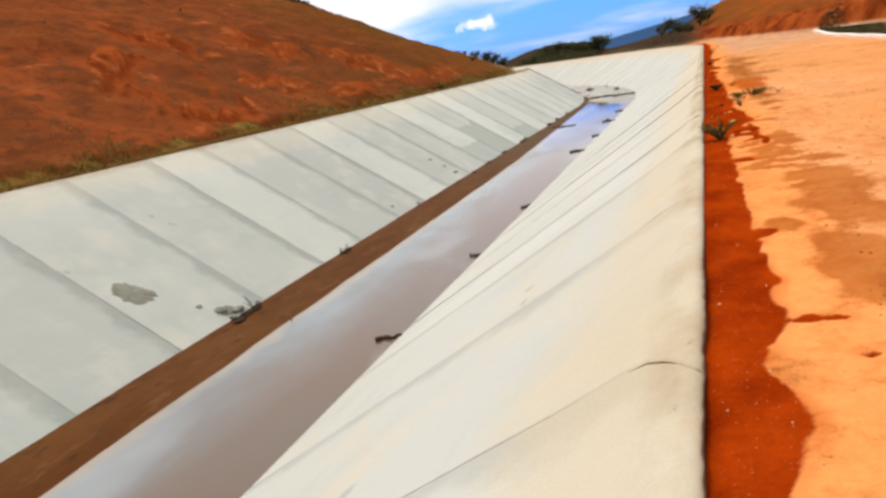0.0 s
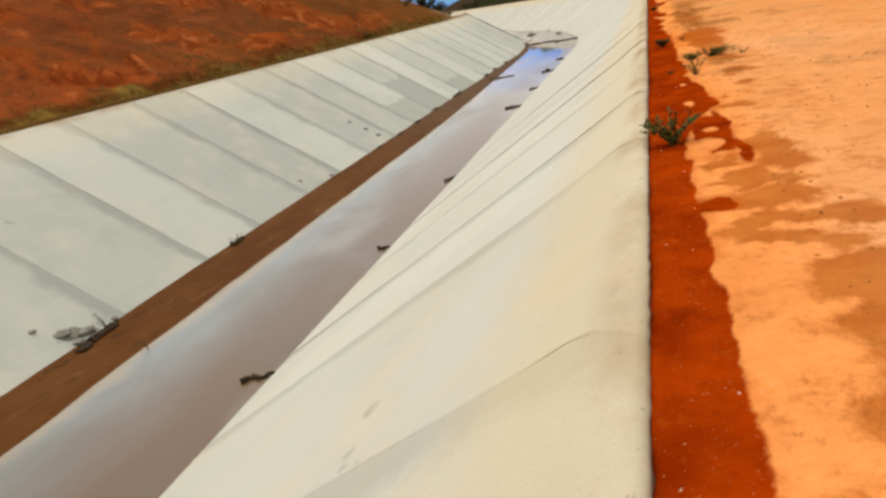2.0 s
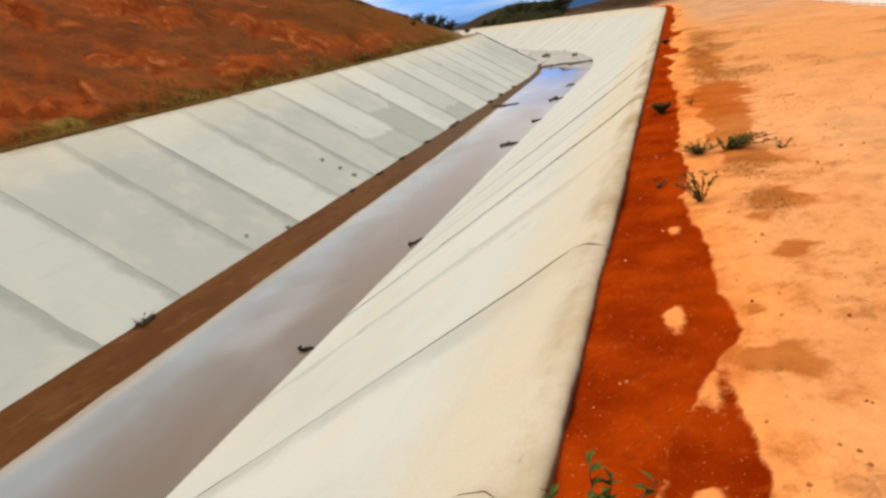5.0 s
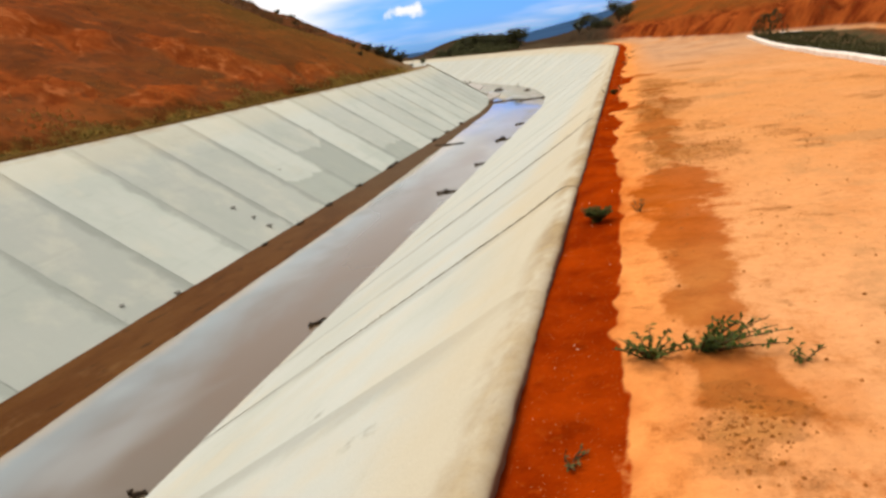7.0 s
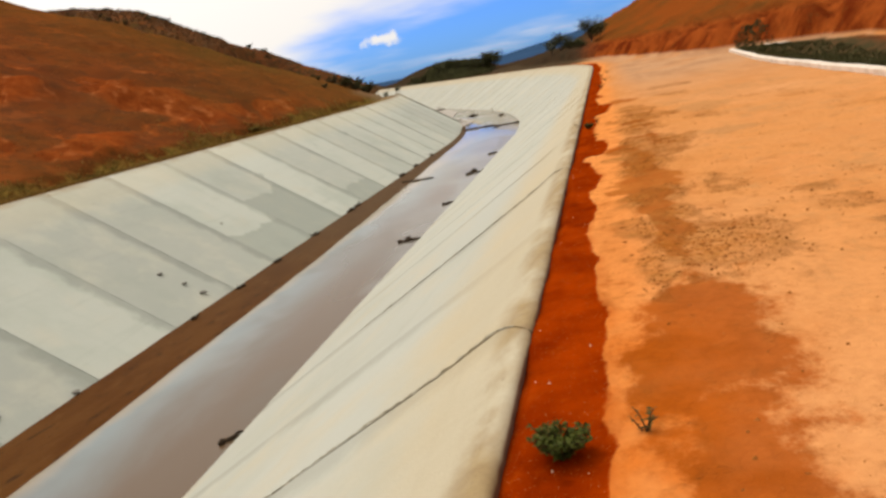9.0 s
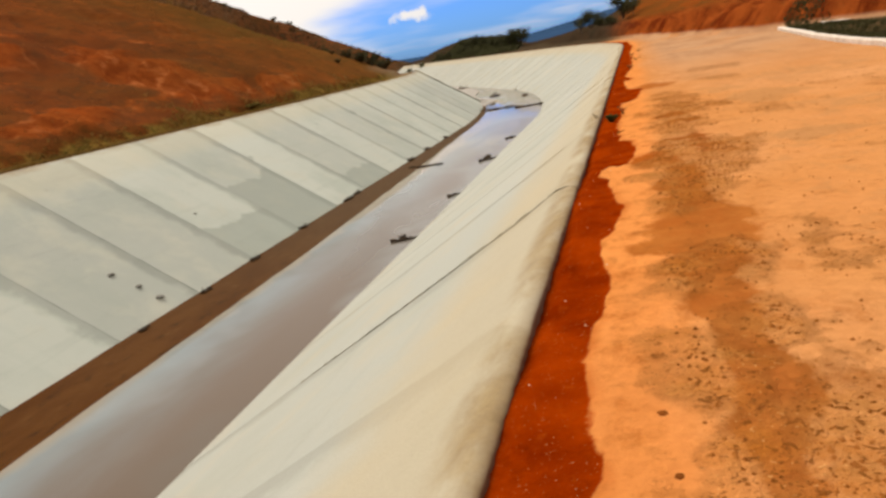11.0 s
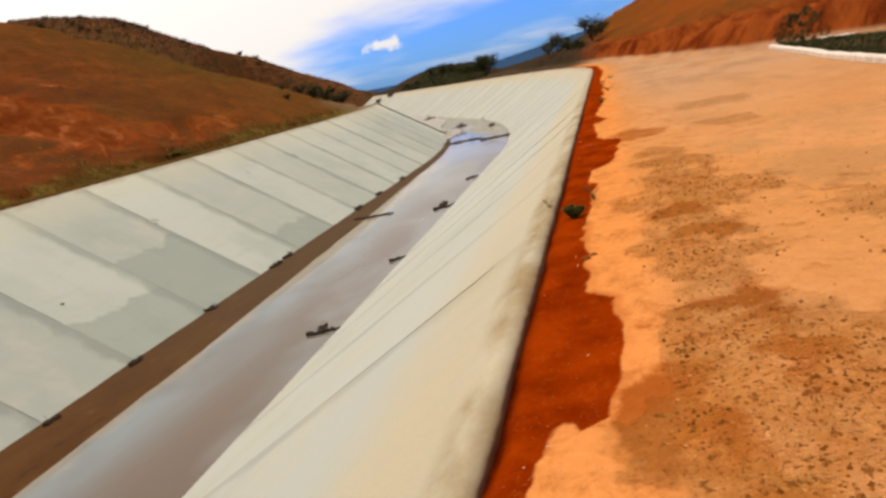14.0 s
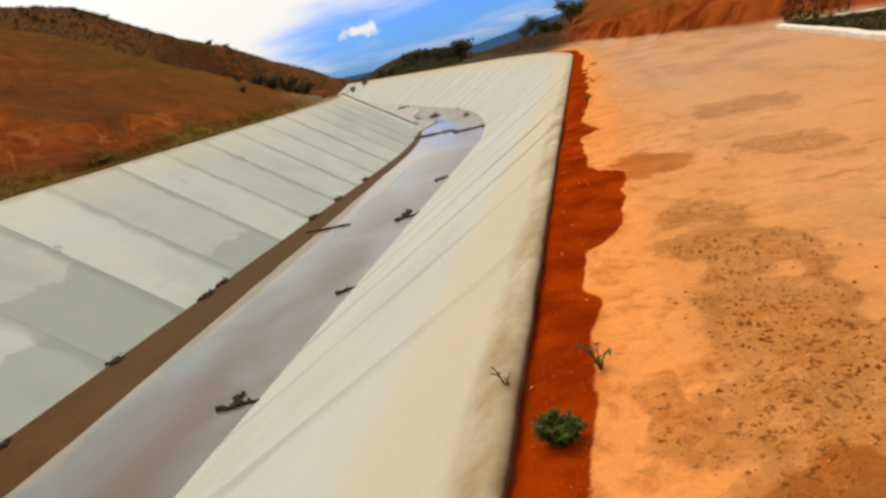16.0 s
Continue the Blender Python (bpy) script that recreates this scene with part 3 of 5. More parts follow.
# clod-covered patches of the track: place and half sizes
WORN = ((1.17, 16.56, .22, .26), (1.06, 15.45, .15, .26), (0.95, 23.7, .12, 1.0), (1.5, 23.4, .42, .6), (0.90, 24.4, .20, .28),
        (1.22, 24.8, .14, .22), (0.86, 25.6, .24, .36), (1.15, 25.9, .12, .2), (0.98, 27.9, .22, .75), (1.18, 28.2, .2, .5), (0.76, 28.7, .17, .22), (1.14, 29.4, .36, .25), (1.26, 30.3, .28, .4),
        (1.2, 31.9, .28, .8), (1.27, 33.6, .42, .5), (0.72, 33.8, .08, .3), (1.28, 34.6, .26, .4), (1.23, 35.6, .22, .4), (1.22, 36.8, .28, .35), (2.4, 38.8, .4, .45), (2.6, 42.0, .56, .66))
# browner, smooth patches of damp sand
DAMP = ((0.98, 8.3, .22, .55), (0.97, 7.3, .18, .5), (0.86, 5.9, .2, .5), (0.50, 6.85, .10, .20), (0.78, 11.2, .16, .12), (0.70, 9.5, .16, .12), (0.58, 9.85, .28, .13), (0.60, 10.4, .14, .10), (0.52, 10.75, .12, .08), (0.72, 10.15, .16, .1), (0.55, 9.25, .12, .08), (1.02, 28.0, .14, 1.0), (1.08, 24.3, .10, 1.0), (0.85, 9.3, .3, .12), (0.90, 11.0, .14, .45), (0.86, 13.2, .12, .16), (1.12, 14.5, .1, .16), (1.13, 15.5, .15, .27), (1.08, 17.15, .16, .22), (1.0, 18.1, .13, .4), (1.07, 18.8, .17, .6), (1.06, 19.9, .19, .8), (1.12, 21.8, .26, .7), (0.80, 21.1, .14, .5), (1.0, 25.7, .16, .6),
        (1.05, 26.6, .3, .5), (0.80, 29.5, .16, .35), (0.82, 26.2, .22, .2), (1.20, 30.75, .24, .16), (1.42, 30.15, .12, .22), (1.25, 32.3, .22, .14), (1.15, 33.0, .2, .1), (2.65, 30.1, .35, .2), (1.1, 39.0, .3, .5), (3.2, 23.4, .4, .2), (2.7, 34.2, .43, .6))


# limit of the red strip beside the lining: length along the canal, offset
RED = ((0, .30), (3.6, .25), (4.1, .38), (4.55, .27), (5.0, .35), (5.7, .39), (6.3, .34), (8.0, .32), (9.6, .32), (10.3, .29), (11.4, .30), (12.0, .36), (12.7, .49), (13.4, .73), (14.4, .65), (15.3, .56),
       (16.0, .52), (16.5, .59), (17.1, .54), (17.7, .46), (18.7, .49), (22.2, .48), (23.5, .41), (24.4, .31), (25.4, .43), (26.1, .34), (26.5, .33), (27.2, .48), (28.1, .38), (28.7, .32), (29.05, .19), (29.45, .21),
       (29.65, .52), (30.5, .58), (31.15, .55), (31.35, .38), (33.1, .31), (34.1, .36), (35.1, .41), (35.7, .31), (36.2, .36), (36.8, .66), (38.9, .80), (39.6, .42), (42.1, .32), (42.7, .64), (44.0, .33), (46.5, .5))
# red damp blots outside that strip, and dry sand left standing inside it: place and half sizes
RED_BLOTS = ((0.64, 12.3, .05, .7), (0.70, 11.2, .05, .5), (0.40, 9.85, .12, .14), (0.40, 6.80, .09, .10), (0.46, 5.08, .09, .07), (0.60, 5.08, .06, .07),
             (0.66, 4.68, .05, .035), (0.55, 11.95, .16, .8))
SAND_ISLES = ((0.54, 12.08, .07, .10), (0.47, 11.57, .14, .22), (0.54, 11.18, .07, .11), (0.40, 9.36, .09, .22), (0.44, 15.06, .05, .09), (0.45, 13.57, .06, .15), (0.52, 16.1, .03, .3), (0.44, 10.95, .06, .08), (0.30, 29.3, .09, .30))


def red_limit(y):
    y = np.asarray(y, float)
    return np.interp(y, [p[0] for p in RED], [p[1] for p in RED]) + (0.02 + 0.23 * smooth(y, 47, 50)) * fbm(y * 0.9, y * 0 + 5, 3, 37)


def red_edge(o, y):
    """How far a place of the track lies outside the red soil, in metres; negative inside."""
    bo, by = o + 0.07 * fbm(o * 7, y * 4, 3, 43), y + 0.10 * fbm(o * 6, y * 4, 3, 47)
    e = bo - red_limit(y)
    for px, py, rx, ry in RED_BLOTS:
        e = np.minimum(e, (np.hypot((bo - px) / rx, (by - py) / ry) - 1) * min(rx, ry))
    for px, py, rx, ry in SAND_ISLES:
        e = np.maximum(e, (1 - np.hypot((bo - px) / rx, (by - py) / ry)) * min(rx, ry))
    return e


def damp_sand(x, y):
    w = smooth(fbm(x * 0.9 + 7, y * 0.5, 4, 57), 0.12, 0.5) * smooth(x, 1.2, 2.2) * 0.25
    bx, by = x + 0.16 * fbm(x * 5, y * 3.5, 4, 23), y + 0.5 * fbm(x * 2.5, y * 3, 4, 29)
    for px, py, rx, ry in DAMP:
        w = np.maximum(w, smooth(np.hypot((bx - px) / rx, (by - py) / ry), 1.9, 0.2))
    return w


def trodden(x, y):
    """Clod-covered, darker patches of the track, 0 to 1."""
    band = smooth(x, 0.72, 1.0) * smooth(x, 2.3, 1.5) * smooth(y, 22, 24.5) * smooth(y, 37, 34)
    w = 0.32 * smooth(fbm(x * 1.1 + 3.1, y * 0.8, 4, 17), 0.10, 0.55) * smooth(x, 1.2, 1.9) * (1 - 0.6 * smooth(y, 33, 42)) * smooth(y, 13, 17)
    w = np.maximum(w, smooth(fbm(x * 1.5, y * 0.8, 4, 33) + 0.12 * band, 0.12, 0.56) * smooth(band, 0.0, 0.3))
    bx, by = x + 0.25 * fbm(x * 3, y * 2, 3, 23), y + 0.4 * fbm(x * 2, y * 2, 3, 29)
    for px, py, rx, ry in WORN:
        w = np.maximum(w, smooth(np.hypot((bx - px) / rx, (by - py) / ry), 1.9, 0.2))
    return w


# eroded stretches of the left hillside: offset, length along the canal and half sizes
SCARS = ((-25.5, 32.5, 4.6, 4.8), (-23.5, 31.0, 2.0, 3.0), (-29.5, 33.0, 3.0, 4.0), (-26.5, 58.5, 5.5, 4.0), (-25.2, 41.5, 2.6, 3.0), (-31.0, 50.0, 3.0, 4.5), (-22.6, 46.5, 1.4, 4.0), (-33.0, 41.0, 3.0, 3.5), (-23.0, 66.0, 1.8, 6.0))


def eroded(o, y):
    """Ledges across the left hillside: a signed distance-like field, and how strongly it is washed out there."""
    u, v = (y - 0.75 * o) * 0.7, (o + 0.75 * y) * 0.7
    e = fbm(u * 0.16, v * 0.62, 5, 101) + 0.25 * fbm(u * 0.9, v * 1.4, 3, 103)
    w = 0.30 * smooth(fbm(o * 0.12, y * 0.10, 3, 107), -0.05, 0.35)
    bo, by = o + 1.4 * fbm(o * 0.5, y * 0.5, 3, 109), y + 1.6 * fbm(o * 0.5, y * 0.5, 3, 113)
    for po, py, ro, ry in SCARS:
        w = np.maximum(w, smooth(np.hypot((bo - po) / ro, (by - py) / ry), 1.25, 0.35))
    return e, w * smooth(-o, 20.7, 21.6) * smooth(y, 90, 75)


def height(o, y):
    """The ground's height: track, left verge and hill, right cut and hill, far ridges."""
    o, y = np.broadcast_arrays(np.asarray(o, float), np.asarray(y, float))
    x = plan_xy(o, y)[0]
    r = np.hypot(x - 0.6, y - 31)
    az = np.degrees(np.arctan2(x - 0.6, y - 31))
    # track, a little washed out beside the lining
    track = -0.02 * smooth(o, 0.9, 0.1) + 0.035 * fbm(x * 0.5, y * 0.5, 3, 3) + 0.018 * fbm(x * 4, y * 4, 3, 9)
    track = track - 0.02 * smooth(red_edge(o, y), 0.03, -0.05)
    track = track - (0.012 + 0.030 * smooth(y, 18, 28) + 0.035 * fbm(x * 0, y * 0.9, 3, 7)) * smooth(o, 0.085, 0.035)
    worn = trodden(x, y)
    track = track + 0.012 * worn + 0.03 * worn * fbm(x * 3.5, y * 3.5, 3, 19)
    # right: ditch, eroded cut, hill
    base = np.interp(y, [-50, 50, 57, 61, 67, 77, 85, 100, 130], [11.5, 10.6, 8.6, 6.6, 5.0, 3.3, 2.7, 3.0, 4.0])
    dd = o - base + 0.9 * fbm(x * 0.45, y * 0.45, 4, 21)
    elev = np.interp(az, [-60, -9, -4.5, -2.5, -0.5, 1, 3, 8, 12, 20, 40, 90, 180], [0, 0, 0.0, 0.3, 1.2, 1.8, 2.6, 4.6, 6.4, 9, 12, 13, 13])
    ridge = 1.6 + np.clip(r, 40, 130) * np.tan(np.radians(elev))
    cut = 1.25 * smooth(dd, 0.0, 1.3) * (1 + 0.7 * fbm(x * 0.9, y * 0.9, 3, 31))
    hill_r = (cut + np.maximum(ridge - 1.3, 0) * smooth(dd, 0.5, 30)) * smooth(az, -8, -3)
    hill_r = hill_r + 1.2 * fbm(x * 0.06, y * 0.06, 4, 12) * smooth(dd, 6, 30)
    ditch = -0.5 * smooth(o, 7.3, 8.0) * smooth(o, base - 0.2, base - 1.4)
    right = track + hill_r + ditch
    # left: verge, then the near hill that falls away up the valley
    d = -20.6 - o + 0.5 * fbm(x * 0.3, y * 0.3, 3, 41)
    fall = np.interp(y, [-150, 30, 60, 70, 80, 90, 100, 115, 150], [1.0, 1.0, 1.0, 1.02, 1.02, 0.92, 0.50, 0.10, 0.03])
    dp = np.maximum(d, 0)
    near = fall * 0.51 * dp / np.sqrt(1 + (dp / 70.0) ** 2)
    near = near + smooth(d, 1, 9) * (0.9 * fbm(x * 0.12, y * 0.12, 4, 51) + 0.35 * fbm(x * 0.5, y * 0.5, 3, 61))
    near = near + smooth(d, 0.0, 0.45) * (0.26 + 0.25 * fbm(x * 0.5, y * 0.35, 3, 115))
    ledge, wash = eroded(o, y)
    near = near + wash * (0.45 * smooth(ledge, -0.06, 0.05) + 0.30 * smooth(ledge, 0.16, 0.24) - 0.35)
    el_l = np.interp(az, [-180, -90, -60, -39.7, -35.4, -33, -30.6, -27.6, -24.5, -22, -20.3, -18.9, -17], [9, 9, 9, 9.0, 8.4, 7.2, 5.8, 4.7, 3.1, 2.0, 1.05, 0.1, -0.1])
    far_l = (1.6 + np.clip(r, 150, 290) * np.tan(np.radians(el_l)) + 1.6 * fbm(x * 0.05, y * 0.05, 4, 71)) * smooth(r, 75, 170) * smooth(r, 560, 330) * smooth(az, -16.5, -18.7)
    shut = smooth(y, 252, 275)              # the valley closes where the canal swings out of sight
    left = CREST_LZ - 0.03 + 0.05 * fbm(x * 0.7, y * 0.7, 3, 81) + np.maximum(near, far_l * np.maximum(smooth(d, 1, 10), shut))
    # low scrub hill and blue ridges at the end of the valley
    el_f = np.interp(az, [-60, -24, -19, -16.5, -14.7, -13.5, -11, -9.2, -8.2, -7, 0, 30], [0.5, 0.1, -0.3, -0.15, 0.35, 0.6, 0.3, 0.0, -0.45, -0.5, -0.3, 0.4])
    mid = (1.6 + np.clip(r, 150, 260) * np.tan(np.radians(el_f)) + 1.5 * fbm(x * 0.03, y * 0.03, 3, 91)) * smooth(r, 125, 190) * smooth(r, 420, 300)
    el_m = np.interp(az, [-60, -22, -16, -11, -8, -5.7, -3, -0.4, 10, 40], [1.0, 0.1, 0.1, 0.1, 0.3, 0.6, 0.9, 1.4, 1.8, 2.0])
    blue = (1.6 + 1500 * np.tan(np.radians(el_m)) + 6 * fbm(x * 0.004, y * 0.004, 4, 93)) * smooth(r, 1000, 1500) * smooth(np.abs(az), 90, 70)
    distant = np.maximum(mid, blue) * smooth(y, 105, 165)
    beyond = distant * smooth(o, 3, 14)
    z = np.where(o >= -0.005, np.where(beyond > 0.05, np.maximum(right, beyond), right), 0.0)
    z = np.where(o <= -18.75, np.maximum(left, distant * smooth(-o, 26, 60)), z)
    # bed under the lining
    bed = np.interp(o, [-18.72, -18.62, TOE_L + 0.1, TOE_R - 0.1, -0.06, 0.0], [CREST_LZ - 0.04, -0.35, -4.7, -4.7, -0.45, -0.24])
    z = np.where((o < -0.005) & (o > -18.75), bed * (1 - shut) + shut * np.maximum(far_l, distant), z)
    return np.where((o >= 0.03) & (shut > 0), np.maximum(z, shut * np.maximum(far_l, 0)), z)


def grid_mesh(name, os_, ys, fn, mat):
    """A sheet over offsets and lengths of the canal's plan, with its plan coordinates as UV map."""
    oo, yy = np.meshgrid(os_, ys)
    xx = plan_xy(oo, yy)[0]
    zz = fn(oo, yy)
    co = np.stack([xx, yy, zz], -1).reshape(-1, 3)
    nr, nc = oo.shape
    i = (np.arange(nr - 1)[:, None] * nc + np.arange(nc - 1)[None, :]).reshape(-1)
    quads = np.stack([i, i + 1, i + nc + 1, i + nc], -1)
    me = bpy.data.meshes.new(name)
    me.vertices.add(len(co))
    me.vertices.foreach_set("co", co.ravel())
    me.loops.add(quads.size)
    me.loops.foreach_set("vertex_index", quads.ravel())
    me.polygons.add(len(quads))
    me.polygons.foreach_set("loop_start", np.arange(0, quads.size, 4))
    me.polygons.foreach_set("use_smooth", np.ones(len(quads), bool))
    uv = me.uv_layers.new(name="so")
    so = np.stack([oo, yy], -1).reshape(-1, 2)[quads.ravel()]
    uv.data.foreach_set("uv", so.astype(np.float32).ravel())
    at = me.attributes.new("worn", "FLOAT", "POINT")
    at.data.foreach_set("value", (trodden(xx, yy) * (np.abs(yy - 25) < 60)).astype(np.float32).ravel())
    at = me.attributes.new("edge", "FLOAT", "POINT")
    at.data.foreach_set("value", red_edge(oo, yy).astype(np.float32).ravel())
    at = me.attributes.new("damp", "FLOAT", "POINT")
    at.data.foreach_set("value", (damp_sand(xx, yy) * (np.abs(yy - 25) < 60)).astype(np.float32).ravel())
    ledge, wash = eroded(oo, yy)
    for key, val in (("ledge", ledge), ("wash", wash)):
        at = me.attributes.new(key, "FLOAT", "POINT")
        at.data.foreach_set("value", val.astype(np.float32).ravel())
    me.update()
    me.validate()
    me.materials.append(mat)
    return new(name, me)


def geo_steps(a, b, first, factor):
    out, v, d = [], a, first
    while abs(v - a) < abs(b - a):
        out.append(v)
        v += d if b > a else -d
        d *= factor
    return out + [b]


g_o = sorted(set(geo_steps(-72, -2600, 4, 1.28)[::-1] + list(np.arange(-72, -38, 0.9)) + list(np.arange(-38, -22, 0.32)) + list(np.arange(-22, -18.85, 0.16))
                 + [-18.80, -18.76, -18.74, -18.63, -15, TOE_L + 0.1, TOE_R - 0.1, -3, -0.03, 0.0, 0.035] + list(np.arange(0.07, 0.95, 0.03)) + list(np.arange(0.95, 2.0, 0.06)) + list(np.arange(2.0, 4.0, 0.12)) + list(np.arange(4.0, 14, 0.25))
                 + list(np.arange(14, 60, 1.2)) + geo_steps(60, 2600, 3, 1.28)))
g_y = geo_steps(-8, -500, 1.0, 1.35)[::-1] + list(np.arange(-7.7, 3.2, 0.3)) + list(np.arange(3.2, 37, 0.065)) + list(np.arange(37, 46, 0.15)) + list(np.arange(46, 80, 0.4)) + list(np.arange(80, 170, 1.1)) + list(np.arange(170, 280, 2.5)) + geo_steps(280, 3200, 2.5, 1.1)
g_y = sorted(set(float(v) for v in g_y))
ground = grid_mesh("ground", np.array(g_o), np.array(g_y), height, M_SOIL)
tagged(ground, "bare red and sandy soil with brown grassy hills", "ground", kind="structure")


def water_z(o, y):
    return WATER_Z + 0 * o


w_y = np.concatenate([np.arange(-40, 80, 4.0), np.arange(80, 262, 6.0)])
water = grid_mesh("water", np.linspace(TOE_L - 0.6, TOE_R + 0.5, 6), w_y, water_z, M_WATER)
tagged(water, "still brownish water reflecting the pale sky", "water", kind="structure")


def strip_mesh(name, us, ys, fn, mat):
    uu, yy = np.meshgrid(us, ys)
    oo, zz = fn(uu, yy)
    co = np.stack([plan_xy(oo, yy)[0], yy, zz], -1).reshape(-1, 3)
    nc = uu.shape[1]
    i = (np.arange(uu.shape[0] - 1)[:, None] * nc + np.arange(nc - 1)[None, :]).reshape(-1)
    me = bpy.data.meshes.new(name)
    me.from_pydata(co.tolist(), [], np.stack([i, i + 1, i + nc + 1, i + nc], -1).tolist())
    me.polygons.foreach_set("use_smooth", np.ones(len(me.polygons), bool))
    me.materials.append(mat)
    return new(name, me)


def silt_z(u, y):
    hi = np.interp(y, [92, 97, 108, 120, 135, 300], [-12.3, -11.0, -9.4, -8.4, -7.2, -6.5])
    o = -12.9 + (hi + 12.9) * u
    return o, np.interp(u, [0, 0.85, 1.0], [-3.97, -4.005, -4.06]) + 0.03 * fbm(o * 0.7, y * 0.25, 3, 6)


def mud_z(u, y):
    hi = np.interp(y, [-40, 42, 50, 56, 62, 75, 92, 100], [-10.46, -10.46, -10.72, -10.9, -11.15, -11.6, -12.1, -12.3]) + 0.07 * fbm(y * 0.8, y * 0 + 2, 3, 14)
    o = -12.75 + (hi + 12.75) * u
    return o, np.interp(u, [0, 0.9, 1.0], [-4.04, -4.085, -4.115]) + 0.012 * fbm(o * 1.5, y * 0.6, 3, 16) * (1 - u)


mud = strip_mesh("mud_bar", np.linspace(0, 1, 16), np.arange(-40, 99, 0.5), mud_z, M_MUD)
tagged(mud, "dark wet brown mud along the canal foot", "mud", kind="structure")

silt = strip_mesh("silt_bar", np.linspace(0, 1, 14), np.arange(92, 262, 1.5), silt_z, M_SILT)
tagged(silt, "pale damp silt bar on the canal bed", "silt", kind="structure")


# ---- canal lining: one slab after another on both banks ----
def skew(o):
    """The joints of the right bank lean a little up the canal from the crest downwards."""
    t = min(max(-o / 0.4, 0.0), 1.0)
    return 0.36 * t * t * (3 - 2 * t) + 0.12 * max(-o, 0.0)


def slab_mesh(name, profile, y0, y1, thick, mat, lift, ragged=0.0, seed=0, cols=4, lean=0.0, tone=(0.5, 0.0)):
    """A slab between two joints. profile: offsets and heights from foot to crest."""
    bm = bmesh.new()
    uvl = bm.loops.layers.uv.new("so")
    uvj = bm.loops.layers.uv.new("joint")
    uvt = bm.loops.layers.uv.new("tone")
    gap = 0.0012 if lean else 0.0025
    r = random.Random(int(seed * 1000))
    rows = []
    ln = [0.0]
    for (oa, za), (ob, zb) in zip(profile, profile[1:]):
        ln.append(ln[-1] + math.hypot(ob - oa, zb - za))
    ys = np.linspace(y0 + gap, y1 - gap, cols)
    for j, y in enumerate(ys):
        row = []
        for i, (o, z) in enumerate(profile):
            a = profile[max(i - 1, 0)]
            b = profile[min(i + 1, len(profile) - 1)]
            t = Vector((b[0] - a[0], b[1] - a[1])).normalized()
            nrm = Vector((-t.y, t.x)) if t.x > 0 else Vector((t.y, -t.x))
            wob = 0.004 * math.sin(3.1 * j + 1.7 * i + seed)
            oo = o + nrm.x * (lift + wob)
            zz = z + nrm.y * (lift + wob)
            if lean and i > 3:
                oo += 0.010 * noise.noise((y * 2.3, seed, i * 0.35)) + 0.006 * noise.noise((y * 7.1, seed, i * 0.5))
                zz += 0.010 * noise.noise((y * 1.7, seed + 5, i * 0.3)) + 0.005 * noise.noise((y * 8.3, seed + 5, i * 0.7))
            if i == len(profile) - 1:
                oo += ragged * math.sin(seed * 2.3 + y * 1.9) - (1.5 * ragged * r.random() ** 4 if cols > 4 else 0)
            row.append((oo, zz, nrm))
        rows.append(row)
    top, bot = [], []
    for j, y in enumerate(ys):
        tr, br = [], []
        for oo, zz, nrm in rows[j]:
            yy = y + lean * skew(oo)
            px, py = plan_xy(oo, yy)
            tr.append(bm.verts.new((float(px), float(py), zz)))
            px, py = plan_xy(oo - nrm.x * thick, yy)
            br.append(bm.verts.new((float(px), float(py), zz - nrm.y * thick)))
        top.append(tr)
        bot.append(br)
    info = {}
    for j, y in enumerate(ys):
        for i in range(len(profile)):
            info[top[j][i]] = info[bot[j][i]] = ((ln[i], min(y - y0, y1 - y)), (y - y0, y1 - y))
    n = len(profile)
    for j in range(cols - 1):
        for i in range(n - 1):
            bm.faces.new((top[j][i], top[j][i + 1], top[j + 1][i + 1], top[j + 1][i])).smooth = True
    ring = [top[0][i] for i in range(n)] + [top[j][n - 1] for j in range(1, cols)] + [top[cols - 1][i] for i in range(n - 2, -1, -1)] + [top[j][0] for j in range(cols - 2, 0, -1)]
    ring_b = [bot[0][i] for i in range(n)] + [bot[j][n - 1] for j in range(1, cols)] + [bot[cols - 1][i] for i in range(n - 2, -1, -1)] + [bot[j][0] for j in range(cols - 2, 0, -1)]
    for k in range(len(ring)):
        m = (k + 1) % len(ring)
        bm.faces.new((ring[k], ring_b[k], ring_b[m], ring[m]))
    bmesh.ops.recalc_face_normals(bm, faces=bm.faces)
    for k in range(len(ring)):
        bm.edges.get((ring[k], ring[(k + 1) % len(ring)])).smooth = False
    for f in bm.faces:
        for lp in f.loops:
            lp[uvl].uv, lp[uvj].uv = info[lp.vert]
            lp[uvt].uv = tone
    me = bpy.data.meshes.new(name)
    bm.to_mesh(me)
    bm.free()
    me.materials.append(mat)
    return me


lining_left = tagged(new("lining_left"), "grey concrete slab lining of the shaded bank", "canal lining", kind="structure")
lining_right = tagged(new("lining_right"), "pale sunlit concrete slab lining of the canal bank", "canal lining", kind="structure")

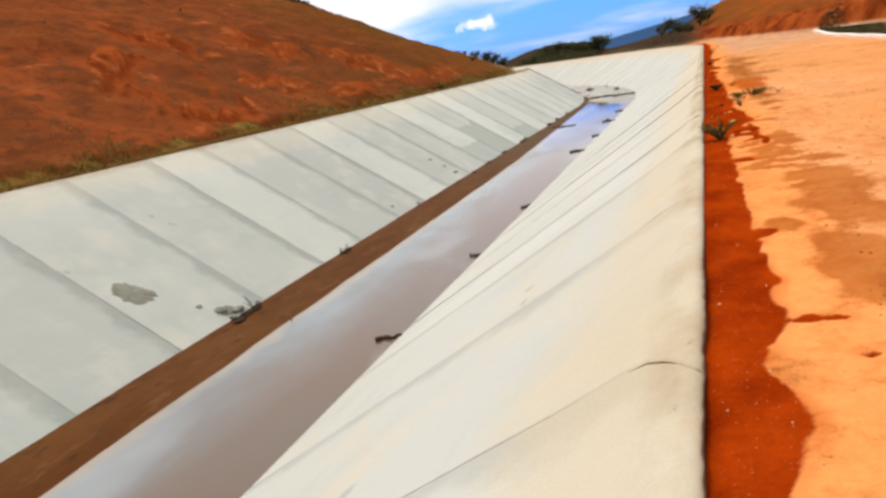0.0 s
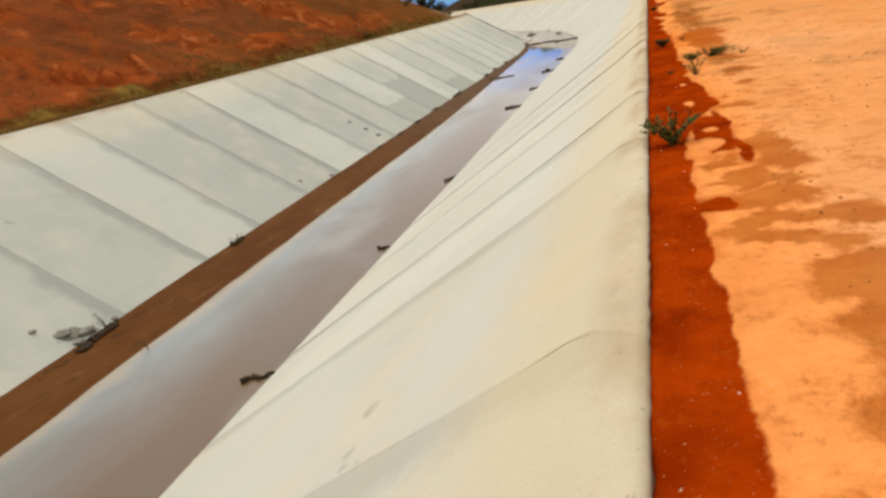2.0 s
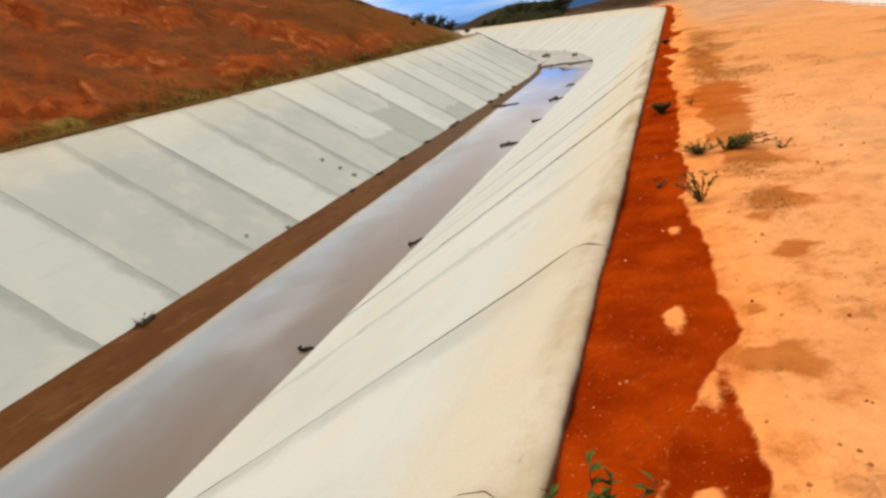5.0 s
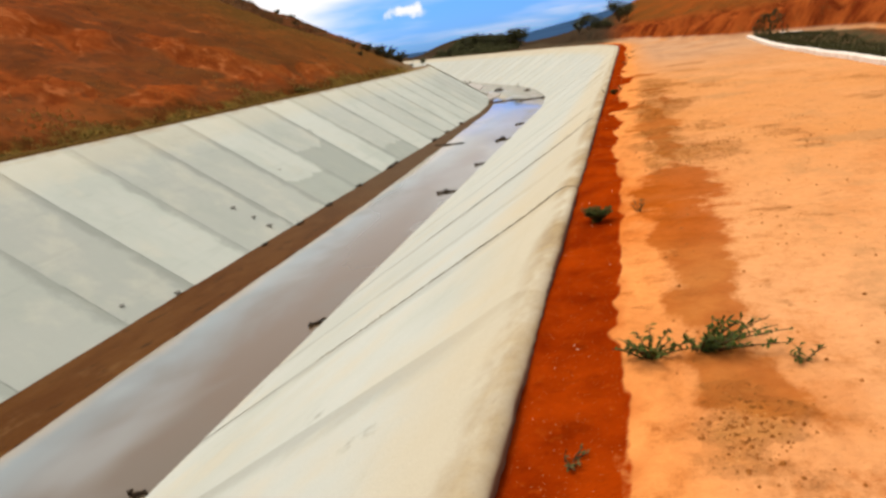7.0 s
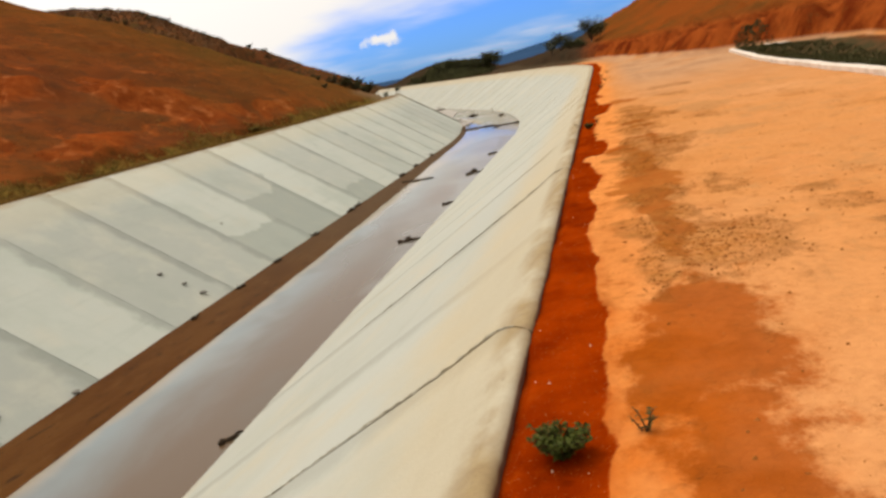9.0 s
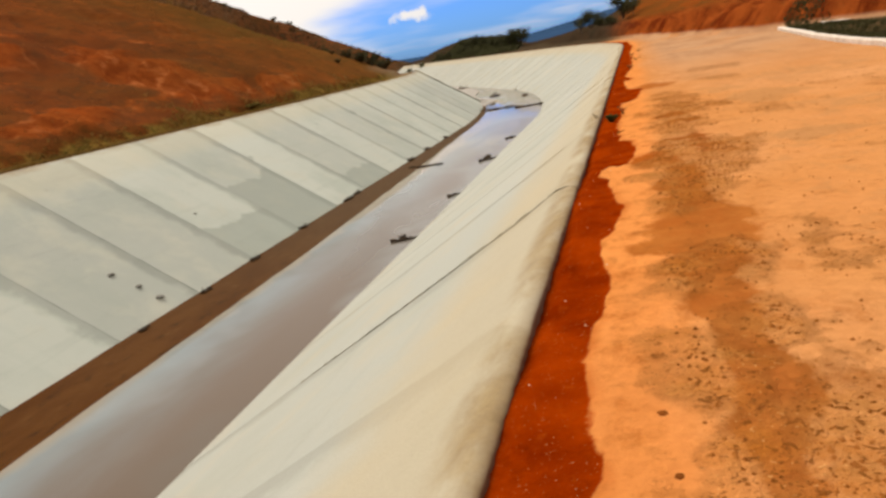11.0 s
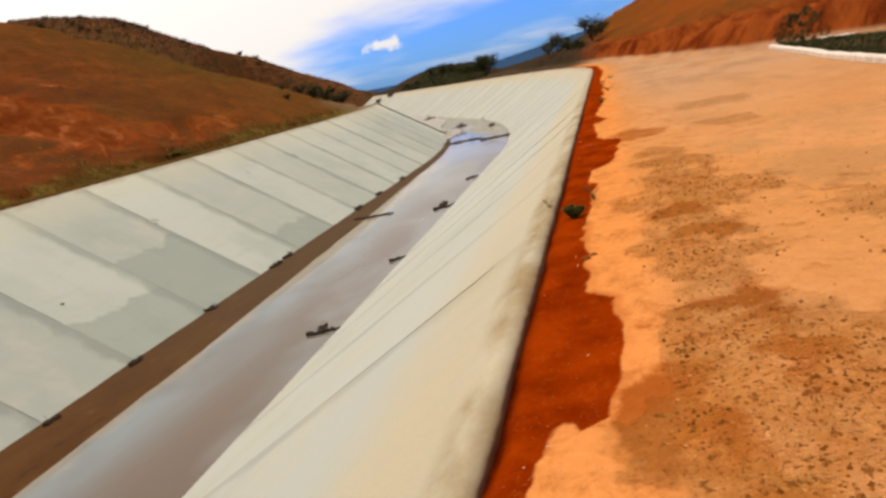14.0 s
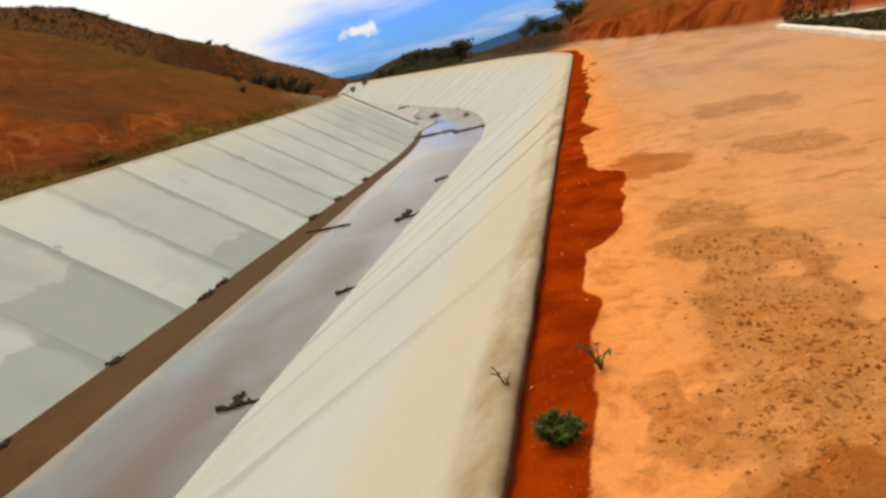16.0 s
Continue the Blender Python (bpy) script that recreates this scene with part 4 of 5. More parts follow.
LEFT_JOINTS = [-10.0 + 3.55 * i for i in range(7)] + [14.6, 18.3, 22.0, 25.0, 28.7, 31.8, 35.3, 38.9, 42.3, 46.1, 49.9, 53.5, 57.5] + [61.1 + 3.6 * i for i in range(55)]
RIGHT_JOINTS = [-13.0 + 3.5 * i for i in range(4)] + [0.9, 4.46, 8.05, 11.95, 14.75, 18.45, 22.0, 24.8, 28.55, 33.0, 36.65, 40.4, 44.2] + [48.0 + 3.7 * i for i in range(58)]
L_PROFILE = [(TOE_L + 0.45, WATER_Z - 0.31), (-14.4, -2.722), (-16.5, -1.275), (CREST_L + 0.05, CREST_LZ - 0.04), (CREST_L - 0.12, CREST_LZ + 0.02), (CREST_L - 0.30, CREST_LZ + 0.02)]
R_PROFILE = [(TOE_R - 0.55, WATER_Z - 0.33), (-4.6, -2.765), (-2.4, -1.44), (-0.75, -0.435), (-0.42, -0.215), (-0.27, -0.105), (-0.18, -0.048), (-0.12, -0.014), (-0.06, -0.002), (-0.022, -0.006), (-0.004, -0.024), (0.002, -0.06), (0.002, -0.20)]
# slabs of the left bank that stand out: where they begin, lightness of the cast, height of a damp patch up the slope
CAST = ((4.2, .2, 0), (7.75, .3, 0), (11.3, .15, 0), (14.6, .3, 0), (18.3, .25, 0), (22.0, .55, 0), (25.0, .15, 0), (28.7, .05, 0), (31.8, .65, 0), (35.3, .15, 0), (38.9, .20, 0), (42.3, .75, 2.6), (46.1, .35, 4.2), (49.9, .85, 0), (53.5, .35, 2.0), (57.5, .7, 0), (61.1, .4, 0))
# how far some slabs of the right bank stand proud of their neighbours
PROUD = {0.9: 0.0, 4.46: 0.002, 18.45: -0.003, 22.0: 0.004, 24.8: -0.001, 28.55: 0.005, 33.0: 0.007, 36.65: 0.002}
rng = random.Random(7)
for joints, prof, mat, root, rag in ((LEFT_JOINTS, L_PROFILE, M_LEFT, lining_left, 0.01), (RIGHT_JOINTS, R_PROFILE, M_RIGHT, lining_right, 0.012)):
    for a, b in zip(joints, joints[1:]):
        tone = next((v for at_y, *v in CAST if abs(a - at_y) < 0.1 and root is lining_left), (rng.uniform(0.15, 0.85), 0.0))
        slab = new("slab", slab_mesh("slab", prof, a, b, 0.13, mat, rng.uniform(-0.006, 0.008) if root is lining_left else PROUD.get(a, rng.uniform(-0.006, 0.007)), rag, rng.uniform(0, 6), 40 if 3 < b < 38 and root is lining_right else (12 if b < 60 and root is lining_right else 5), 0.0 if root is lining_left else 1.0, tone))
        slab.parent = root

far_rib = new("rib", slab_mesh("rib", [(o, z + 0.14) for o, z in R_PROFILE[1:]], 234.5, 236.5, 0.3, M_RIGHT, 0.0))
far_rib.parent = lining_right
tagged(far_rib, "raised concrete rib across the bank")
rib = new("rib", slab_mesh("rib", [(o + 0.0, z + 0.16) for o, z in L_PROFILE], 98.2, 99.0, 0.4, M_RIGHT, 0.0))
rib.parent = lining_left
tagged(rib, "pale raised concrete rib across the bank")


# ---- worn joints of the lining ----
def joint_line(y, lo, hi, wide, seed):
    """A ragged strip of crumbled joint filling that follows the right bank."""
    r = random.Random(seed)
    us = np.arange(lo, hi, 0.05)
    po, pz = [p[0] for p in R_PROFILE], [p[1] for p in R_PROFILE]
    v, f = [], []
    drift = 0.0
    for i, o in enumerate(us):
        drift = 0.88 * drift + r.uniform(-0.012, 0.012)
        whole = 0.15 if r.random() < 0.18 else 1.0
        z = float(np.interp(o, po, pz)) + 0.015
        y0 = y + skew(o) + drift
        for side, low in ((-whole * wide * r.uniform(0.1, 1.0) ** 1.6, -0.010), (0.0, 0.002), (whole * wide * r.uniform(0.1, 1.0) ** 1.6, -0.010)):
            v.append((float(o) + r.uniform(-.012, .012), y0 + side, z + low))
        if i:
            a, b = 3 * (i - 1), 3 * i
            f += [(b, b + 1, a + 1, a), (b + 1, b + 2, a + 2, a + 1)]
    me = bpy.data.meshes.new("joint")
    me.from_pydata(v, [], f)
    me.materials.append(M_JOINT)
    ob = new("joint", me)
    ob.parent = lining_right
    return tagged(ob, "crumbled dark joint filling between slabs")


M_JOINT = plain("crumbled_joint", (0.24, 0.21, 0.155), (0.42, 0.39, 0.31), 0.95, 14.0, 0.6, 0.0)
for i, (y, wide) in enumerate(((22.0, 0.024), (28.55, 0.016))):
    joint_line(y, -4.2, -0.12, wide, 400 + i)


def mortar_patch(o, y, along, wide, seed):
    """A thin ragged skin of dark mortar on the left bank."""
    slope = (CREST_LZ + 4.085) / (CREST_L - TOE_L)
    r = random.Random(seed)
    dz = 1 / math.hypot(1, slope)
    rim = []
    for i in range(28):
        a = 2 * math.pi * i / 28
        q = 1 + r.uniform(-.16, .16)
        rim.append((o + along * q * math.cos(a) * dz, y + wide * q * math.sin(a) + 0.1 * math.cos(a)))
    v = [(px, py, -4.07 + slope * (px - TOE_L) + h) for h, q in ((-0.02, 1.3), (0.018, 0.85)) for px, py in [(o + q * (a - o), y + q * (b - y)) for a, b in rim]] + [(o, y, -4.07 + slope * (o - TOE_L) + 0.026)]
    f = [(i, (i + 1) % 28, 28 + (i + 1) % 28, 28 + i) for i in range(28)] + [(28 + i, 28 + (i + 1) % 28, 56) for i in range(28)]
    me = bpy.data.meshes.new("mortar_patch")
    me.from_pydata(v, [], f)
    me.materials.append(M_STAIN)
    ob = new("mortar_patch", me)
    ob.parent = lining_left
    return tagged(ob, "dark grey smeared mortar patch")


M_STAIN = plain("smeared_mortar", (0.145, 0.145, 0.105), (0.22, 0.22, 0.17), 0.9, 4.0, 0.4, 0.1)
mortar_patch(-14.38, 15.45, 0.42, 0.36, 71)
mortar_patch(-12.75, 16.9, 0.20, 0.25, 72)


# ---- helpers for things ----
def pydata(name, verts, faces, mat, smooth_on=False):
    me = bpy.data.meshes.new(name)
    me.from_pydata([tuple(v) for v in verts], [], faces)
    me.materials.append(mat)
    if smooth_on:
        me.polygons.foreach_set("use_smooth", np.ones(len(me.polygons), bool))
    return me


def gz(x, y):
    """Ground height at a place in the world."""
    o = offset_of(x, y)
    return float(height(np.array([o]), np.array([float(y)]))[0])


def tube(verts, faces, pts, r0, r1, sides=5):
    """Adds a tapered tube along points to lists of vertices and faces."""
    base = len(verts)
    for i, p in enumerate(pts):
        a = pts[max(i - 1, 0)]
        b = pts[min(i + 1, len(pts) - 1)]
        d = (Vector(b) - Vector(a)).normalized()
        u = d.orthogonal().normalized()
        w = d.cross(u)
        r = r0 + (r1 - r0) * i / (len(pts) - 1)
        for k in range(sides):
            t = 2 * math.pi * k / sides
            verts.append(Vector(p) + (u * math.cos(t) + w * math.sin(t)) * r)
    for i in range(len(pts) - 1):
        for k in range(sides):
            a, b = base + i * sides + k, base + i * sides + (k + 1) % sides
            faces.append((a, b, b + sides, a + sides))
    faces.append(tuple(base + k for k in range(sides))[::-1])
    faces.append(tuple(base + (len(pts) - 1) * sides + k for k in range(sides)))


def leaf(verts, faces, p, d, size, wide, rng):
    """A folded pointed leaf of six vertices."""
    d = Vector(d).normalized()
    side = d.cross(Vector((rng.uniform(-.5, .5), rng.uniform(-.5, .5), 1))).normalized()
    up = side.cross(d)
    b = len(verts)
    p = Vector(p)
    verts += [p, p + d * size * .4 + side * wide + up * wide * .35, p + d * size + up * size * -.12, p + d * size * .4 - side * wide + up * wide * .35, p + d * size * .5]
    faces += [(b, b + 1, b + 4), (b + 1, b + 2, b + 4), (b + 2, b + 3, b + 4), (b + 3, b, b + 4)]


def weed(name, seed, stems, reach, tall, leaf_size, leaves, mat, flat=0.0, lean=(0, 0)):
    """A weed: bent stems from one root, leaves along them."""
    rng = random.Random(seed)
    sv, sf, lv, lf = [], [], [], []
    root = new(name)
    for i in range(stems):
        if name != "shrub":
            sv, sf, lv, lf = [], [], [], []
        a = rng.uniform(0, 2 * math.pi)
        r = reach * rng.uniform(0.45, 1.0)
        h = tall * rng.uniform(0.5, 1.0) * (1 - flat * rng.random())
        end = Vector((r * math.cos(a) + lean[0], r * math.sin(a) * 0.8 + lean[1], h))
        mid = Vector((end.x * .35, end.y * .35, h * .72)) + Vector((rng.uniform(-.03, .03), rng.uniform(-.03, .03), 0))
        pts = []
        for k in range(7):
            t = k / 6
            pts.append(Vector((0, 0, -0.03)) * (1 - t) ** 2 + mid * 2 * t * (1 - t) + end * t * t)
        tube(sv, sf, pts, 0.006, 0.0025, 4)
        for k in range(leaves):
            t = rng.uniform(0.12, 1.0)
            q = Vector((0, 0, -0.03)) * (1 - t) ** 2 + mid * 2 * t * (1 - t) + end * t * t
            d = Vector((rng.uniform(-1, 1), rng.uniform(-1, 1), rng.uniform(-.2, .9)))
            leaf(lv, lf, q, d, leaf_size * rng.uniform(.6, 1.2), leaf_size * .24, rng)
        if name != "shrub":
            st = new("stem", pydata("stem", sv, sf, M_TWIG, True))
            st.parent = root
            new("foliage", pydata("foliage", lv, lf, mat)).parent = st
    if name == "shrub":
        new("branch", pydata("branch", sv, sf, M_TWIG, True)).parent = root
        new("foliage", pydata("foliage", lv, lf, mat)).parent = root
    return root


def lump(name, seed, size, mat, squash=0.6, detail=2):
    """An uneven stone or clod with broken faces."""
    bm = bmesh.new()
    bmesh.ops.create_icosphere(bm, subdivisions=detail, radius=1)
    for v in bm.verts:
        n = noise.noise(v.co * 1.3 + Vector((seed * 3.7, 0, 0))) * 0.45 + noise.noise(v.co * 3.1 + Vector((0, seed, 0))) * 0.2
        v.co *= 1 + n
        v.co = Vector((v.co.x * size[0], v.co.y * size[1], max(v.co.z, -0.5) * size[2] * squash))
    me = bpy.data.meshes.new(name)
    bm.to_mesh(me)
    bm.free()
    me.materials.append(mat)
    return new(name, me)


def debris(name, seed, size, mat):
    """A low heap of sodden weed and silt: many small broken bits and a few twigs, in one mesh."""
    r = random.Random(seed)
    v, f = [], []
    for i in range(r.randint(20, 26)):
        c = Vector((r.gauss(0, .22) * size, r.uniform(-1.6, 1.6) * size * r.random() ** .4, 0.0))
        q = size * r.uniform(.14, .30)
        b = len(v)
        turn = r.uniform(0, 6.28)
        for lev, rad in ((-.4, 1.0), (.15, .85), (.5, .35)):
            for k in range(6):
                a = turn + k * math.pi / 3 + r.uniform(-.25, .25)
                m = q * rad * r.uniform(.65, 1.25)
                v.append(c + Vector((m * math.cos(a), 1.5 * m * math.sin(a), q * lev * r.uniform(.7, 1.2))))
        for lev in range(2):
            for k in range(6):
                p, n = b + lev * 6 + k, b + lev * 6 + (k + 1) % 6
                f.append((p, n, n + 6, p + 6))
        f.append(tuple(b + 12 + k for k in range(6)))
    for i in range(5):
        p = Vector((r.gauss(0, .2), r.uniform(-1.4, 1.4), .05)) * size
        e = p + Vector((r.uniform(-.5, .5), r.uniform(-.9, .9), r.uniform(.1, .6))) * size
        tube(v, f, [p, (p + e) / 2 + Vector((0, 0, .05 * size)), e], size * .035, size * .012, 4)
    return new(name, pydata(name, v, f, mat))


def tree(name, seed, tall, spread, leaves, mat):
    """A small tree: tapered trunk, forked limbs, an open crown of leaf sprays."""
    rng = random.Random(seed)
    v, f, lv, lf = [], [], [], []
    fork = tall * rng.uniform(.12, .2)
    tube(v, f, [Vector((0, 0, -0.3)), Vector((0.03 * tall, 0, fork * .5)), Vector((0, 0.02 * tall, fork))], tall * .035, tall * .022, 7)
    tips = []
    for i in range(7):
        a = i * 0.9 + rng.uniform(-.3, .3)
        r = spread * rng.uniform(.5, 1)
        end = Vector((r * math.cos(a), r * math.sin(a), tall * rng.uniform(.4, 1.0)))
        mid = Vector((end.x * .45, end.y * .45, fork + (end.z - fork) * .6))
        pts = [Vector((0, 0.02 * tall, fork)), mid, end]
        tube(v, f, pts, tall * .016, tall * .004, 5)
        tips += [end, (mid + end) / 2, mid * .6 + end * .4 + Vector((rng.uniform(-.3, .3), rng.uniform(-.3, .3), .1)) * spread]
    for i in range(leaves):
        c = rng.choice(tips)
        p = c + Vector((rng.gauss(0, 1), rng.gauss(0, 1), rng.gauss(0, .6))) * spread * .30
        leaf(lv, lf, p, (rng.uniform(-1, 1), rng.uniform(-1, 1), rng.uniform(-.6, .8)), tall * rng.uniform(.05, .10), tall * .025, rng)
    root = new(name)
    t = new("trunk", pydata("trunk", v, f, M_BARK, True))
    c = new("crown", pydata("crown", lv, lf, mat))
    t.parent = c.parent = root
    return root


def driftwood(name, seed, length, r, twigs=4):
    """A waterlogged branch with broken twigs."""
    rng = random.Random(seed)
    v, f = [], []
    pts = [Vector((length * (i / 8 - .5), 0.05 * math.sin(i * 1.3 + seed), 0.02 * math.sin(i * 2.1))) for i in range(9)]
    tube(v, f, pts, r, r * .45, 7)
    for i in range(twigs):
        p = pts[rng.randrange(2, 8)]
        e = p + Vector((rng.uniform(-.2, .2), rng.uniform(-.3, .3), rng.uniform(.02, .18))) * length * .4
        tube(v, f, [p, (p + e) / 2 + Vector((0, 0, .02)), e], r * .45, r * .15, 5)
    return new(name, pydata(name, v, f, M_WOOD, True))


# ---- things beside and in the canal ----
def at(ob, x, y, z=None, turn=0):
    ob.matrix_world = pose(x, y, gz(x, y) if z is None else z, 0, 0, turn)
    return ob


G_WEED = "weeds beside the lining"
tagged(at(weed("weed", 1, 20, 0.30, 0.30, 0.055, 20, M_LEAF, 0.3), 0.21, 11.77), "green leafy weed growing beside the concrete edge", "weed", G_WEED)
tagged(at(weed("weed", 2, 16, 0.26, 0.14, 0.04, 18, M_LEAF, 0.4), 0.66, 17.38), "low dark green weed on sandy soil", "weed", G_WEED)
tagged(at(weed("weed", 3, 18, 0.34, 0.16, 0.042, 28, M_LEAF, 0.4, (0.14, 0.05)), 0.92, 17.45), "sprawling green weed lying across sandy soil", "weed", G_WEED)
tagged(at(weed("weed", 4, 3, 0.16, 0.10, 0.045, 9, M_LEAF, 0.3), 1.39, 17.30), "small green weed sprig on sandy soil", "weed", G_WEED)
tagged(at(weed("weed", 5, 13, 0.19, 0.27, 0.036, 15, M_LEAF), 0.63, 15.69), "bushy green leafy weed on sandy soil", "weed", G_WEED)
tagged(at(weed("weed", 6, 6, 0.13, 0.05, 0.03, 8, M_DRYLEAF, 0.3), 0.30, 16.43), "flat dry weed on red soil", "weed", G_WEED)
tagged(at(weed("grass_clump", 7, 90, 0.16, 0.15, 0.033, 22, M_CLUMP, 0.2), 0.27, 20.47), "dense green grass clump on red soil", "grass clump", "grass clumps on the red soil")
tagged(at(weed("grass_clump", 8, 90, 0.13, 0.12, 0.03, 22, M_CLUMP, 0.2), 0.22, 33.67), "round green grass clump on red soil", "grass clump", "grass clumps on the red soil")
tagged(at(weed("weed", 9, 5, 0.10, 0.12, 0.035, 7, M_DRYLEAF), 0.66, 20.59), "small withered weed on sandy soil", "weed", G_WEED)
tagged(at(weed("weed", 10, 4, 0.09, 0.12, 0.03, 3, M_DRYLEAF), -0.06, 34.2, -0.01), "bare dry twig weed at the concrete edge", "weed", G_WEED)
tagged(at(weed("weed", 11, 5, 0.12, 0.14, 0.04, 7, M_DRYLEAF), 0.41, 34.25), "dry weed on the edge of red soil", "weed", G_WEED)
for i, (x, y) in enumerate(((0.5, 47.5), (0.7, 52.0), (0.55, 57.5), (0.9, 61.0))):
    tagged(at(weed("weed", 20 + i, 7, 0.26, 0.16, 0.05, 8, M_DRYLEAF, 0.3), x, y), "low dry weed at the edge of red soil", "weed", G_WEED)

G_CLOD = "soil clods on the track"
rng = random.Random(11)
for i, (x, y, s) in enumerate(((0.37, 32.10, 0.04), (0.42, 32.19, 0.03), (0.67, 23.83, 0.02), (0.71, 23.40, 0.016), (0.94, 33.03, 0.03))):
    tagged(at(lump("soil_clod", i, (s, s * 1.2, s * .8), M_CLOD), x, y), "dark red clod of dry earth on the track", "soil clod", G_CLOD)

# loose crumbs and pebbles, far too many to count
def scatter(name, label, count, fn, mat, lo, hi, seed):
    r = random.Random(seed)
    v, f = [], []
    for i in range(count):
        x, y = fn(r)
        s = lo + (hi - lo) * r.random() ** 3
        v.append((x, y, s))
    a = np.array(v)
    o = (a[:, 0] - crest_x(a[:, 1])) / stretch(a[:, 1])
    z = height(o, a[:, 1])
    verts, faces = [], []
    for (x, y, s), zz in zip(v, z):
        b = len(verts)
        t = r.uniform(0, 6.28)
        for k in range(4):
            q = s * r.uniform(.7, 1.2)
            verts.append((x + q * math.cos(t + k * 1.571), y + q * math.sin(t + k * 1.571), zz - s * .2))
        verts.append((x + s * r.uniform(-.3, .3), y + s * r.uniform(-.3, .3), zz + s * r.uniform(.5, .9)))
        faces += [(b, b + 1, b + 4), (b + 1, b + 2, b + 4), (b + 2, b + 3, b + 4), (b + 3, b, b + 4)]
    return tagged(new(name, pydata(name, verts, faces, mat)), label, "loose soil", kind="stuff")


def worn_places(count, seed):
    g = np.random.default_rng(seed)
    x, y = 0.75 + 3.5 * np.abs(g.normal(0, .6, count * 12)), 4 + 32 * g.random(count * 12) ** 1.1
    keep = g.random(count * 12) < 0.05 + 0.95 * trodden(x, y)
    return iter(np.stack([x, y], 1)[keep].tolist())


PLACES = worn_places(11000, 3)


def track_spot(r):
    return next(PLACES)


def strip_spot(r):
    return r.uniform(0.03, 0.42), 3 + 40 * r.random()


scatter("soil_crumbs", "dark earth crumbs scattered over the track", 9500, track_spot, M_CRUMB, 0.003, 0.021, 3)
scatter("pebbles", "pale small pebbles on the red strip", 260, strip_spot, M_PEBBLE, 0.003, 0.014, 4)

# driftwood and drowned clumps in the water
G_DRIFT = "driftwood pieces in the water"
tagged(at(driftwood("driftwood", 1, 1.9, 0.07, 3), -10.7, 58.3, WATER_Z + 0.03, 12), "dark waterlogged log lying in shallow water", "driftwood", G_DRIFT)
for i, (x, y, ln, tn) in enumerate(((-7.02, 15.12, 0.62, 20), (-6.9, 28.42, 0.5, 60), (-6.95, 21.66, 0.35, 10), (-7.1, 42.85, 1.0, 15), (-6.95, 49.44, 0.7, 35), (-7.1, 57.9, 1.2, 30), (-7.17, 65.58, 0.9, 50), (-8.75, 86.10, 2.6, 12), (-12.04, 87.45, 3.8, 8), (-14.49, 87.70, 1.3, 40))):
    tagged(at(driftwood("driftwood", 30 + i, ln, 0.045 + 0.02 * ln, 6), x, y, WATER_Z + 0.03, tn), "dark sodden branch caught at the waterline", "driftwood", G_DRIFT)

G_CLUMP = "drowned clumps at the lining foot"
for i, (x, y, s) in enumerate(((-12.25, 17.3, 0.30), (-12.15, 16.6, 0.22), (-12.31, 23.3, 0.25), (-12.20, 8.70, 0.3), (-12.30, 36.04, 0.16), (-12.25, 38.92, 0.2), (-12.31, 42.16, 0.2), (-12.39, 46.20, 0.25), (-12.41, 51.08, 0.3), (-12.47, 52.30, 0.3), (-12.41, 61.13, 0.38), (-12.53, 64.87, 0.35), (-12.66, 69.87, 0.45), (-12.88, 74.19, 0.35), (-13.38, 80.24, 0.4), (-14.79, 91.89, 0.7), (-15.01, 96.34, 0.6), (-16.36, 100.22, 0.9), (-15.58, 106.45, 0.8), (-25.31, 131.93, 1.2), (-7.31, 43.11, 0.2), (-7.35, 58.64, 0.3), (-11.04, 99.68, 0.5), (-13.55, 110.84, 0.6))):
    tagged(at(debris("debris_clump", 50 + i, s, M_WOOD), x, y, WATER_Z + (0.10 if x < -12 and y < 92 else 0.04)), "dark wet clump of trapped weed and silt", "debris", G_CLUMP)
tagged(at(weed("waterside_weed", 61, 9, 0.35, 0.5, 0.06, 8, M_DRYLEAF), -12.3, 17.5, WATER_Z), "withered weed standing at the lining foot", "weed", "weeds at the waterline")
tagged(at(weed("waterside_weed", 62, 7, 0.35, 0.35, 0.06, 7, M_DRYLEAF), -12.26, 23.1, WATER_Z), "withered weed standing at the lining foot", "weed", "weeds at the waterline")
tagged(at(weed("waterside_weed", 63, 4, 0.18, 0.25, 0.05, 5, M_DRYLEAF), -10.45, 16.5, WATER_Z), "thin dry sprig standing in the water", "weed", "weeds at the waterline")
for i, (x, y, z, s) in enumerate(((-12.62, 17.2, -3.93, 0.17), (-12.5, 16.8, -4.0, 0.12), (-12.5, 18.0, -4.0, 0.09))):
    tagged(at(lump("concrete_rubble", 80 + i, (s, s * 1.5, s), M_ROCK, 0.6, 1), x, y, z, 30 * i), "grey broken concrete rubble at the lining foot", "rubble", "rubble at the lining foot")


# small clods and spalled crumbs lying on the left bank
for i, (o, y, s) in enumerate(((-14.17, 37.55, 0.10), (-13.5, 37.7, 0.10), (-12.94, 37.75, 0.13), (-13.23, 16.41, 0.08), (-12.84, 16.82, 0.16), (-12.55, 31.06, 0.10), (-14.85, 43.07, 0.06), (-13.00, 29.25, 0.07))):
    tagged(at(lump("soil_clod", 100 + i, (s, s * 1.2, s * .6), M_ROCK), o, y, -4.08 - 0.689 * (o + 12.4), 50 * i), "grey-brown clod lying on the concrete bank", "soil clod", "clods on the concrete bank")


